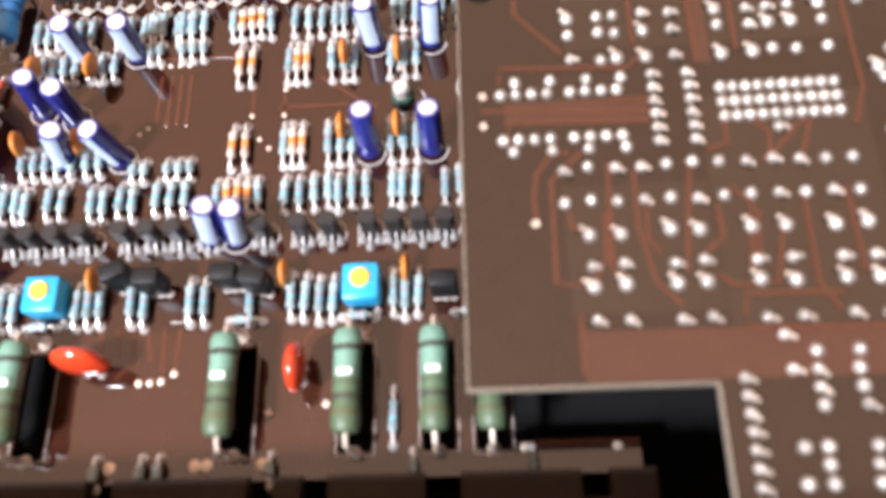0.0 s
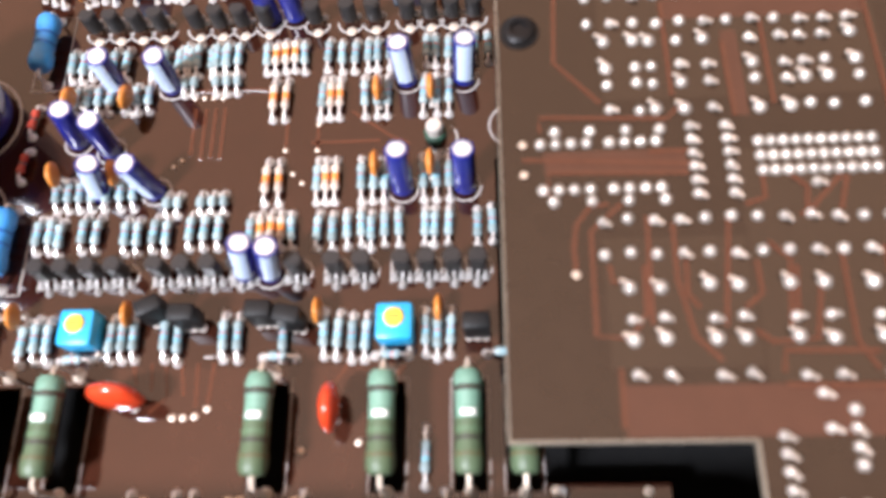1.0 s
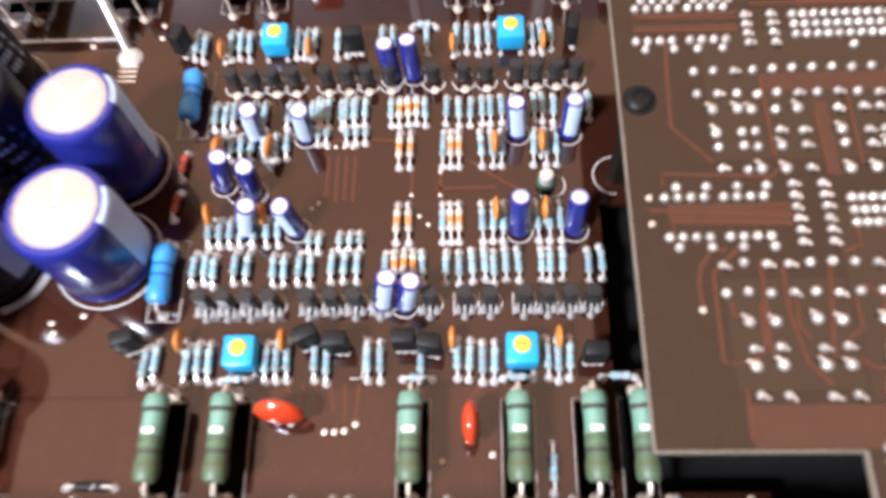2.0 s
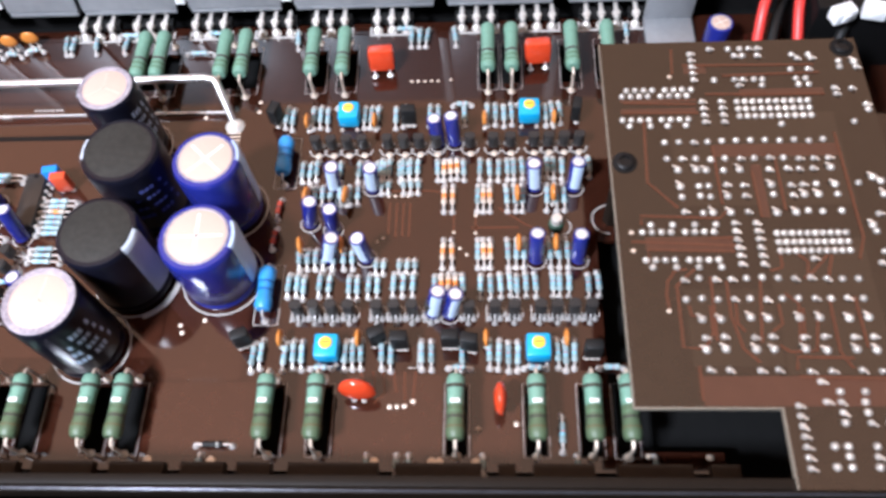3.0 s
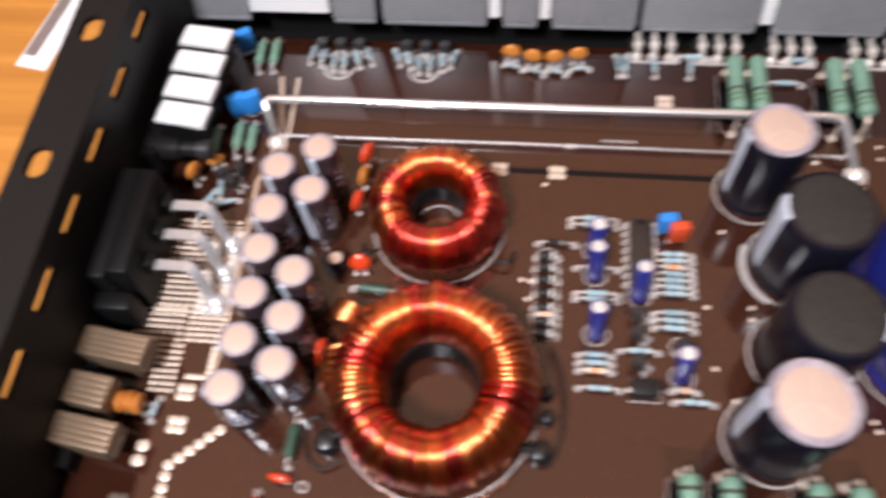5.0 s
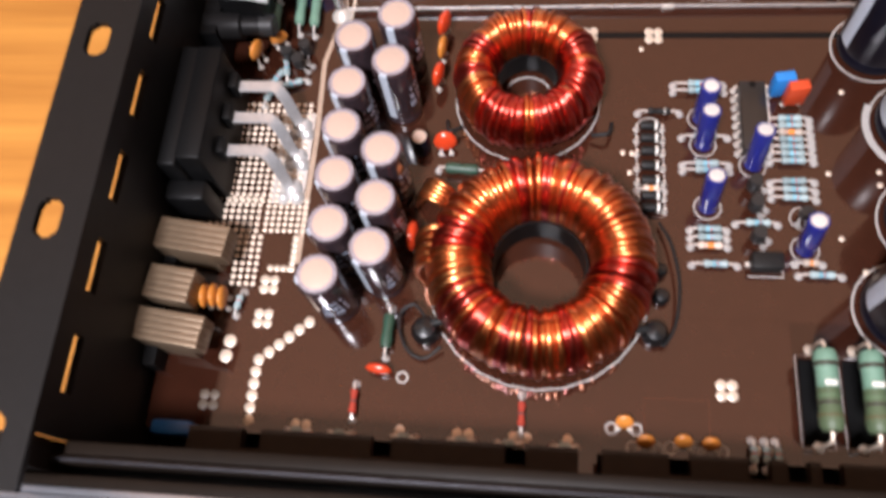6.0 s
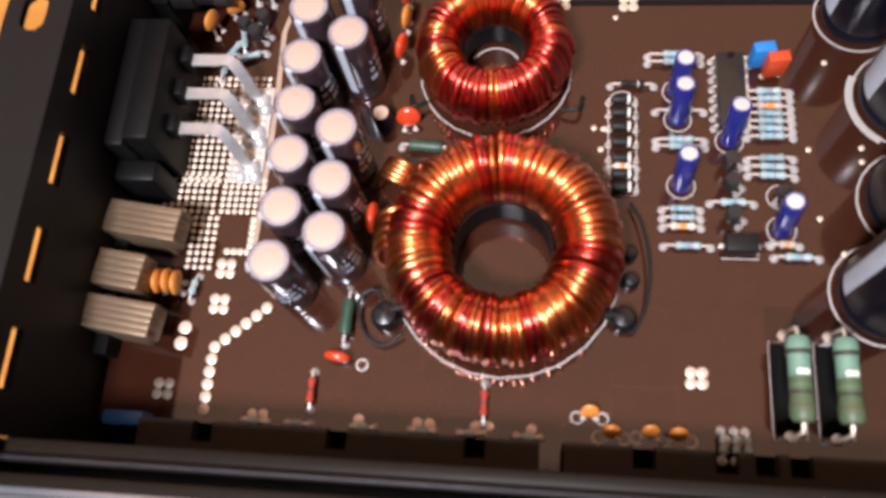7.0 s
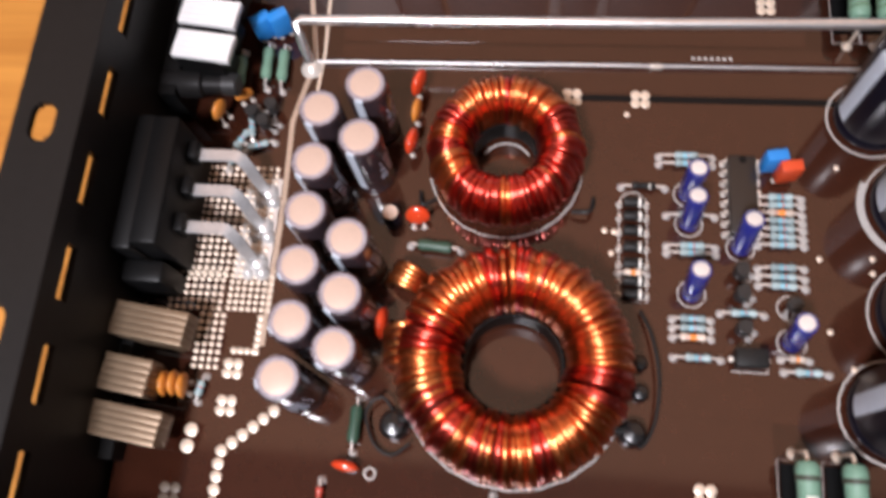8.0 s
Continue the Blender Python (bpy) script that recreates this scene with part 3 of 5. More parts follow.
def electrolytic(x, y, r, h, style, rz=0, tilt=(0, 0), scored="cross"):
    def build():
        sleeve, stripe, top = {"blue": (SLEEVE_BLUE, STRIPE, CAN_TOP), "black": (SLEEVE_BLACK, STRIPE_GREY, CAN_TOP), "brown": (SLEEVE_BROWN, STRIPE_GREY, CAN_TOP), "flat": (SLEEVE_BLACK, STRIPE_GREY, BLACK_TOP)}[style]
        words = {"blue": "blue sleeved electrolytic capacitor with a pale stripe and bare top", "black": "tall black electrolytic capacitor with a bare scored top",
                 "brown": "dark brown electrolytic capacitor with a bare aluminium top", "flat": "thick black electrolytic capacitor with a flat black top"}[style]
        size = "small " if r < 4 else ("large " if r > 8 else "")
        t = thing("electrolytic_capacitor", None, size + words, "capacitor", {"brown": "brown supply capacitors"}.get(style, "capacitors on the board"))
        n = 40 if r > 8 else 24
        e = r * 0.09
        z0 = 0.4
        prof = [(r * 0.9, z0), (r, z0 + e), (r, h * 0.10), (r * 0.965, h * 0.125), (r, h * 0.15), (r, h - 2 * e), (r * 0.985, h - e), (r * 0.94, h - 0.25 * e), (r * 0.86, h), (r * 0.80, h - 0.12 * e)]
        sleeve_ = part("sleeve", lathe(prof, n), sleeve, t)
        top = ALU_BRIGHT if r < 3 else top
        rt = r * (0.80 if style != "flat" else 0.84)
        top_ = part("top", lathe([(rt, h - 0.6 * e), (rt, h - 0.02 * e), (rt * 0.98, h + 0.04 * e), (0.02, h + 0.05 * e)], n), top, t)
        if style != "flat":
            ro_ = {"brown": 0.885 * r, "black": 0.93 * r}.get(style, 1.02 * rt)
            ri_ = rt * (0.88 if r < 6 else 0.93)
            part("rolled_rim", lathe([(ri_, h - 0.1), (ri_ * 1.01, h + 0.09 * e), ((ri_ + ro_) / 2, h + 0.16 * e + 0.04), (ro_, h + 0.08 * e), (ro_ * 1.01, h - 0.25)], n), CRIMP, t)
        part("base", lathe([(r * 0.86, 0), (r * 0.86, z0 + 0.2)], n), PLASTIC, t)
        if style != "flat":
            for a in () if style == "brown" else {"cross": (0, 90), "bar": (-27, 63), "tri": (0, 120, 240)}[scored]:
                m = Matrix.Rotation(radians(a + 25), 4, "Z")
                reach = rt * (0.7 if r < 6 else 0.8)
                x0 = 0.0 if scored == "tri" else -reach
                part("vent_score", box(x0, -r * 0.034, h - 0.02, reach, r * 0.034, h + 0.06 * e + 0.05, 0, m=m), SCORE_DULL if scored == "tri" else SCORE, top_)
        # printed stripe on the sleeve
        bm = bmesh.new()
        k = 8
        half = 40 if r < 4 else {"blue": 24, "brown": 12, "flat": 19}.get(style, 13)
        band = [(r + 0.01, h * 0.17), (r + 0.05, h * 0.17), (r + 0.05, h - 2 * e), (r * 0.985 + 0.05, h - e)]
        if r > 4:
            # the stripe runs on over the rounded shoulder
            band += [(r * 0.94 + 0.04, h - 0.25 * e + 0.04), (r * 0.875, h + 0.05)]
        g = [[bm.verts.new((rr * math.cos(radians(-half + 2 * half * i / k)), rr * math.sin(radians(-half + 2 * half * i / k)), zz)) for i in range(k + 1)] for rr, zz in band]
        for a, b in zip(g, g[1:]):
            for i in range(k):
                bm.faces.new((a[i], a[i + 1], b[i + 1], b[i]))
        part("stripe", bm, stripe, sleeve_)
        if r > 4:
            # rows of unreadable print as plain bars
            for row in range(3 if r < 8 else 4):
                bm = bmesh.new()
                zz = h * (0.34 + 0.13 * row)
                a0 = {"flat": 100, "black": 112}.get(style, 62) + 4 * row
                for i in range(9 - row):
                    if (i + row) % 4 == 3:
                        continue
                    w0, w1 = radians(a0 + i * 8), radians(a0 + i * 8 + 6)
                    low, high = zz + h * 0.008 * ((i * 3 + row) % 3), zz + h * (0.075 if style != "flat" else 0.045)
                    bm.faces.new([bm.verts.new(((r + 0.06) * math.cos(w), (r + 0.06) * math.sin(w), q)) for w, q in ((w0, low), (w1, low), (w1, high), (w0, high))])
                part("print_bar", bm, STRIPE if style != "flat" else PRINT_BLUE, sleeve_)
        for s in (-1, 1):
            part("lead", foot(s * r * 0.5, 0, 0.9, 0.3, 0.7), TIN, t)
        return t
    at = P(x, y, 0.05, 0, 0, 0) @ pose(0, 0, 0, tilt[0], tilt[1], 0) @ pose(0, 0, 0, 0, 0, rz)
    return place(("elco", r, h, style, scored), at, build)


def transistor(x, y, rz=0, h=6.5):
    def build():
        t = thing("small_transistor", None, "small black half-round transistor on three soldered legs", "transistor", "small transistors on the board")
        r = 1.7
        pts = [(r * math.cos(radians(a)), r * math.sin(radians(a))) for a in range(-48, 229, 12)]
        bm = bmesh.new()
        lo = [bm.verts.new((px, py, 2.0)) for px, py in pts]
        hi = [bm.verts.new((px, py, h)) for px, py in pts]
        for i in range(len(pts)):
            j = (i + 1) % len(pts)
            bm.faces.new((lo[i], lo[j], hi[j], hi[i]))
        bm.faces.new(hi)
        bm.faces.new(list(reversed(lo)))
        bmesh.ops.recalc_face_normals(bm, faces=bm.faces)
        bmesh.ops.bevel(bm, geom=[e for e in bm.edges if all(v.co.z > 2.1 for v in e.verts)], offset=0.25, segments=2, affect="EDGES")
        part("body", bm, EPOXY_GREY, t)
        for i in (-1, 0, 1):
            bm = tube([(i * 1.0, 0, 2.1), (i * 1.3, -0.9 - 0.8 * (i == 0), 1.2), (i * 1.45, -1.7 - 1.4 * (i == 0), 0.1)], 0.33, 6)
            lathe([(0.9, 0.0), (0.7, 0.4), (0.25, 0.9)], 8, bm, m=Matrix.Translation((i * 1.45, -1.7 - 1.4 * (i == 0), 0)))
            part("leg", bm, DULL_LEG, t)
        return t
    return place(("to92", h), P(x, y, 0.05, 0, 0, rz), build)


def trimmer(x, y, rz=0):
    def build():
        t = thing("trimmer", None, "bright blue square trimmer with a yellow screw", "trimmer", "blue trimmers on the board")
        part("case", box(-3.3, -3.4, 0.6, 3.3, 3.4, 5.9, 0.8), TRIM_BLUE, t)
        screw_ = part("screw", lathe([(1.75, 5.8), (1.75, 6.25), (1.5, 6.45), (0.02, 6.45)], 20, m=Matrix.Translation((0, 0.5, 0))), TRIM_YELLOW, t, "yellow slotted screw")
        part("screw_slot", box(-1.1, 0.3, 6.4, 1.1, 0.75, 6.5, 0, m=None), GOLD, screw_)
        for sx, sy in ((-2.4, -3.0), (2.4, -3.0), (0, 3.0)):
            part("pin", foot(sx, sy * 1.25, 0.9, 0.3, 0.75), TIN, t)
        return t
    return place("trimmer", P(x, y, 0.05, 0, 0, rz), build)


def disc(x, y, rz=0, r=2.6, mat=DISC_ORANGE, name="orange", z=4.0, lean=0, tall=0.95):
    def build():
        t = thing("disc_capacitor", None, {"orange": "small orange ceramic disc capacitor", "red": "glossy red dipped capacitor on wire legs"}[name], "capacitor", name + " dipped capacitors")
        w = 0.36 if name == "orange" else 0.42
        bm = bmesh.new()
        bmesh.ops.create_icosphere(bm, subdivisions=3, radius=1)
        for v in bm.verts:
            c = v.co
            v.co = Vector((c.x * r * (1 + 0.08 * (c.z < 0)), c.y * r * w, z + c.z * r * tall))
        part("body", bm, mat, t)
        for s in (-1, 1):
            bm = tube([(s * 0.9, 0, z - r * 0.6 * tall), (s * 1.25, 0, 1.2), (s * 1.3, 0, 0.1)], 0.27, 6)
            lathe([(0.8, 0), (0.6, 0.35), (0.25, 0.9)], 8, bm, m=Matrix.Translation((s * 1.3, 0, 0)))
            part("leg", bm, TIN, t)
        return t
    return place(("disc", r, name, z, tall), P(x, y, 0.05, lean, 0, rz), build)


def power_resistor(x, y0, y1, z=8.6, two_tone=True, r=2.32):
    L = round(y1 - y0)

    def build():
        t = thing("power_resistor", None, ("two-tone " if two_tone else "") + "green ceramic power resistor held over a slot on bent leads", "resistor", "green power resistors")
        h = L / 2
        part("body", lathe([(0.6, -h), (r * 0.82, -h + 0.2), (r, -h + 0.9), (r * 1.05, -h + 2.0), (r * 1.02, -h + 3.6), (r * 0.95, -h + 4.4), (r * 0.95, h - 4.4), (r * 1.02, h - 3.6), (r * 1.05, h - 2.0), (r, h - 0.9), (r * 0.82, h - 0.2), (0.6, h)], 20, axis="x"), GREEN, t)
        # near half of the coating is a darker olive
        if two_tone:
            part("stained_end", lathe([(0.6, -h - 0.03), (r * 0.83, -h + 0.17), (r * 1.01, -h + 0.9), (r * 1.065, -h + 2.0), (r * 1.035, -h + 3.6), (r * 0.965, -h + 4.4), (r * 0.965, 0.2), (r * 0.9, 0.25)], 20, axis="x"), GREEN_OLIVE, t, "darker olive end")
            part("print_mark", box(0.5, -1.2, r * 0.8, 1.6, 1.2, r * 0.985, 0.1), BAND_WHITE, t)
        for f, w, bmat in ((-0.64, 0.25, GOLD_DARK), (-0.34, 0.4, BAND_RUST), (-0.18, 0.3, OLIVE), (0.60, 0.5, BAND_RUST)) if two_tone else ((-0.72, 0.3, OLIVE), (-0.50, 0.4, OLIVE), (-0.28, 0.4, BAND_DARK)):
            part("band", lathe([(r * 0.9, -w), (r * 1.085 if abs(f) > 0.5 else r * 1.0, -w + 0.05), (r * 1.085 if abs(f) > 0.5 else r * 1.0, w - 0.05), (r * 0.9, w)], 20, axis="x", m=Matrix.Translation((f * h, 0, 0))), bmat, t)
        for s in (-1, 1):
            bm = tube([(s * h, 0, 0), (s * (h + 1.0), 0, 0), (s * (h + 1.8), 0, -0.7), (s * (h + 2.0), 0, -2.0), (s * (h + 2.0), 0, -z)], 0.45, 8)
            lathe([(1.3, 0), (1.1, 0.35), (0.6, 1.2), (0.42, 1.5)], 12, bm, m=Matrix.Translation((s * (h + 2.0), 0, -z)))
            part("lead", bm, PAD, t)
        return t
    return place(("power", L, two_tone), P(x, (y0 + y1) / 2, z + 0.05, 0, 0, 90), build)


def outline(x0, y0, x1, y1, w=0.28):
    part("print_line", ribbon([(x0, y0), (x1, y0), (x1, y1), (x0, y1), (x0, y0)], w), SILK, board)


def ring(x, y, r, a0=0, a1=360, w=0.35):
    part("print_ring", ribbon(arc(x, y, r, a0, a1), w, 0.0, 0.07), SILK, board)


# ---- channel section: rows of small parts, the far channel mirrored ----
def near_far(y):
    return ((y, 1), (163.4 - y, -1))


for x in GREEN_NEAR:
    power_resistor(x, 15, 32)
    outline(x - 3.3, 12.6, x + 3.3, 32.6, 0.16)
for x in GREEN_FAR:
    power_resistor(x, 134.5, 153.5, 8.6, False)
    outline(x - 3.3, 133.4, x + 3.5, 154.4, 0.16)
for y, s in near_far(41.6):
    for x in (-79.3, -21.7):
        trimmer(x, y, 0)
for y, s in near_far(61.7):
    for k, x in enumerate((-92.7, -90.2, -88.2, -83.6, -80.8, -75.0, -72.6, -69.3, -66.8, -62.2, -59.4, -56.6, -50.4, -48.4, -46.4, -44.4, -42.4, -37.3, -34.4, -31.6, -28.9, -27.0, -24.4, -21.7, -16.7, -14.9, -12.2, -6.8, -4.0)):
        resistor(x, y + random.uniform(-0.5, 0.5), 90 + random.uniform(-3, 3), 7.4, "tan" if -50 < x < -43 else "film")
far_dots = []
for y, s in near_far(53.2):
    for k, x in enumerate((-88.8, -83.9, -79.0, -74.1, -66.2, -61.2, -56.3, -51.0, -40.5, -33.2, -27.9, -20.7, -16.1, -11.4, -6.8)):
        transistor(x, y, random.uniform(-5, 5) + (0 if s > 0 else 180), 6.8)
        if s < 0:
            far_dots.append((x + 0.3, y - 2.3))
        if s > 0:
            part("print_line", ribbon([(x - 2.35, y - 2.7), (x - 2.35, y + 2.4)], 0.36), SILK, board)
            ring(x - 0.2, y, 2.7, -70, 70, 0.36)
        else:
            ring(x, y, 2.7, 180, 360, 0.45)
dots(far_dots, 1.1, "solder_dot")
for y, s in near_far(40.6):
    for x in (-100.2, -98.0, -91.4, -89.0, -86.6, -74.6, -72.4, -70.2, -64.4, -61.8, -53.4, -50.7, -42.3, -34.9, -32.3, -29.7, -27.2, -16.5, -14.3, -11.9):
        resistor(x, y + random.uniform(-0.6, 0.6), 90 + random.uniform(-3, 3), 8.4)
    for x in (-81.0, -43.0, -22.6):
        resistor(x, y - 3.9 * s, random.uniform(-3, 3), 6.0)
for y, s in near_far(44.4):
    for x in (-92.6, -70.9, -35.8, -14.0):
        disc(x, y, 90, 2.4)
for y, s in near_far(72.2):
    for x in (-48.2, -45.6, -38.0, -36.3, -34.4):
        resistor(x, y, 90 + random.uniform(-3, 3), 9.4, "film" if x in (-38.0,) else "tan")
    for x in (-29.3, -26.8, -24.6, -17.2, -14.6, -12.2):
        resistor(x, y, 90 + random.uniform(-3, 3), 9.4)
    for x in (-26.2, -15.6):
        disc(x, y + 1.0 * s, 90, 2.6, z=5.0)
    for x in (-90.5, -88.0, -85.6, -83.0, -80.2, -77.4, -74.8):
        resistor(x, y - 1.6 * s, 90 + random.uniform(-6, 6), 6.6)
    for x in (-89.8, -77.8):
        disc(x, y + 0.8 * s, 90 + random.uniform(-15, 15), 2.6, z=5.0)
for y, s in near_far(68.2):
    for x in (-67.6, -65.4, -60.8, -58.5, -56.2):
        resistor(x, y - 0.4 * s, 90 + random.uniform(-3, 3), 4.6)
for x, y in ((-67.8, 102), (-65.4, 102), (-61.3, 102), (-59.0, 102)):
    resistor(x, y, 90, 8.0)
# small electrolytics, some leaning
for x, y, tx, ty, rz in ((-88.6, 83.0, -2, 9, 60), (-81.4, 80.7, 0, 4, 60), (-82.2, 71.0, -2, 14, -95), (-70.6, 71.0, 0, -6, -110), (-50.8, 53.2, -6, 10, -95), (-46.0, 53.0, -3, 10, -70),
                         (-21.2, 70.0, -10, 0, 90), (-9.1, 70.0, -8, 0, 90), (-82.4, 96.0, 3, 5, -95), (-70.4, 95.5, 3, 3, -95), (-20.8, 94.9, -3, -3, -90), (-9.1, 94.6, -6, 3, -90),
                         (-50.4, 111.8, -4, -4, 90), (-45.2, 112.3, -6, -4, 90)):
    electrolytic(x, y, 2.25, 12.2, "blue", rz, (tx, ty))
    ring(x, y, 3.0)
# blue power resistors standing beside the large capacitors
for x, y in ((-98.5, 59.4), (-98.2, 105.4)):
    def blue_build():
        t = thing("blue_resistor", None, "bright blue film power resistor with dark bands", "resistor", "blue power resistors")
        h, r = 6.7, 2.3
        part("body", lathe([(0.5, -h), (r * 0.85, -h + 0.2), (r * 1.08, -h + 1.2), (r * 1.06, -h + 3.4), (r * 0.93, -h + 4.3), (r * 0.93, h - 4.3), (r * 1.06, h - 3.4), (r * 1.08, h - 1.2), (r * 0.85, h - 0.2), (0.5, h)], 20, axis="x"), BLUE_RES, t)
        for f in (-0.5, -0.12, 0.25):
            part("band", lathe([(r * 0.9, -0.35), (r * 1.0, -0.3), (r * 1.0, 0.3), (r * 0.9, 0.35)], 20, axis="x", m=Matrix.Translation((f * h, 0, 0))), LINK_BLUE, t)
        for s in (-1, 1):
            bm = tube([(s * h, 0, 0), (s * (h + 1), 0, 0), (s * (h + 1.5), 0, -0.6), (s * (h + 1.6), 0, -3.9)], 0.4, 8)
            lathe([(1.2, 0), (0.9, 0.4), (0.4, 1.3)], 12, bm, m=Matrix.Translation((s * (h + 1.6), 0, -4.0)))
            part("lead", bm, LEAD, t)
        return t
    place("blue_res", P(x, y, 4.05, 0, 0, 90), blue_build)
    outline(x - 3.4, y - 9.6, x + 3.6, y + 9.6)
for x, y in ((-98.6, 88.0), (-98.9, 77.6)):
    resistor(x, y, 84, 7.0, "red")
# gold topped little can and its printed ring
gold = thing("metal_can_trimmer", P(-14.9, 81.6, 0.05), "little round component with a bright gold top and green base", "component")
part("base", lathe([(2.2, 0), (2.2, 1.6), (1.9, 1.9)], 16), DEEP_GREEN, gold)
part("can", lathe([(1.7, 1.8), (1.7, 4.2), (1.3, 4.7), (0.05, 4.8)], 16), TIN, gold, "bright gold can")
ring(-13.6, 81.2, 3.0, -110, 60)
ring(0.6, 83.4, 4.8, 90, 270)
# upright power drivers behind the trimmer rows
for x, y, rz in ((-59.4, 43.2, 0), (-45.6, 43.6, 0), (-7.2, 40.6, 0), (-65.6, 44.6, 25), (-40.4, 42.6, -10), (-103.2, 44.0, 20), (-103.0, 121.5, 70), (-7.0, 121.0, 80), (-60.0, 120.0, 0)):
    def driver_build():
        t = thing("driver_transistor", None, "upright flat black driver transistor with a metal back", "transistor", "driver transistors")
        part("body", box(-2.4, -1.5, 1.4, 2.4, 1.3, 8.4, 0.5), EPOXY, t)
        part("tab", box(-2.2, 1.2, 1.8, 2.2, 1.6, 8.2, 0.1), RAIL, t)
        for i in (-1, 0, 1):
            part("leg", foot(i * 1.5, -0.6, 2.4, 0.33, 0.85), TIN, t)
        return t
    place("driver", P(x, y, 0.05, 0, 0, rz), driver_build)
part("print_line", ribbon([(-54.4, 46.5), (-54.4, 37.0), (-57.0, 37.0)], 0.45), SILK, board)

# red dipped capacitors
disc(-69.8, 28.0, -6, 4.9, DIP_RED, "red", 6.2, -8, 0.92)
disc(-32.2, 26.6, 90, 4.2, DIP_RED, "red", 6.4, 0)
for x, y in ((-69.8, 142.0), (-18.2, 143.6)):
    def film_red_build():
        t = thing("film_capacitor", None, "orange red boxed film capacitor standing on two legs", "capacitor", "red film capacitors")
        part("case", box(-4.3, -2.4, 1.6, 4.3, 2.4, 9.8, 1.3), DIP_RED, t)
        for s in (-1, 1):
            part("leg", foot(s * 2.5, -2.0, 2.2, 0.35, 1.1), TIN, t)
        return t
    place("film_red", P(x, y, 0.05, -12, 0, 4), film_red_build)
for x in (-66.9, -59.0, -55.9, -36.8, -12.9, -110.7):
    resistor(x, 10.6, 90, 5.0)
resistor(6.7, 10.6, 90, 5.0)
resistor(-2.2, 36.8, 0, 6.6)
resistor(-16.3, 18.9, 90, 9.6)
resistor(-107.5, 15.4, 0, 9.8, "dark")

# ---- large capacitors in the middle ----
for x, y, r, h, style, rz, tilt, sc in ((-113.4, 88.6, 9.8, 27.0, "blue", 20, (0, 0), "cross"), (-112.6, 64.9, 10.8, 25.0, "blue", 4, (0, 0), "bar"),
                                        (-137.6, 90.4, 11.2, 29.5, "flat", 178, (0, 0), "cross"), (-138.6, 64.8, 11.2, 28.5, "flat", -16, (0, 0), "cross"),
                                        (-146.6, 112.6, 8.6, 29.5, "black", 190, (0, 0), "tri"), (-147.4, 43.6, 10.0, 30.5, "black", 178, (0, 0), "tri")):
    electrolytic(x, y, r, h, style, rz, tilt, sc)
    ring(x, y, r + 1.2, 0, 360, 0.5)
    if style == "flat":
        side = -30 if y == 64.8 else 195
        part("polarity_print", ribbon(arc(x, y, r + 1.6, side - 42, side + 42), 1.7, 0.0, 0.08), SILK, board)

# ---- supply capacitors in two staggered columns ----
for i, y in enumerate((39.8, 51.6, 63.7, 75.9, 87.5, 100.4)):
    electrolytic(-273.4 - (0.9 if i == 0 else 0), y, 4.9, 22.0, "brown", 200 + 9 * i)
for i, y in enumerate((46.4, 58.0, 70.0, 93.6, 106.8)):
    electrolytic(-263.6, y, 4.9, 22.0, "brown", 236 + 5 * i)


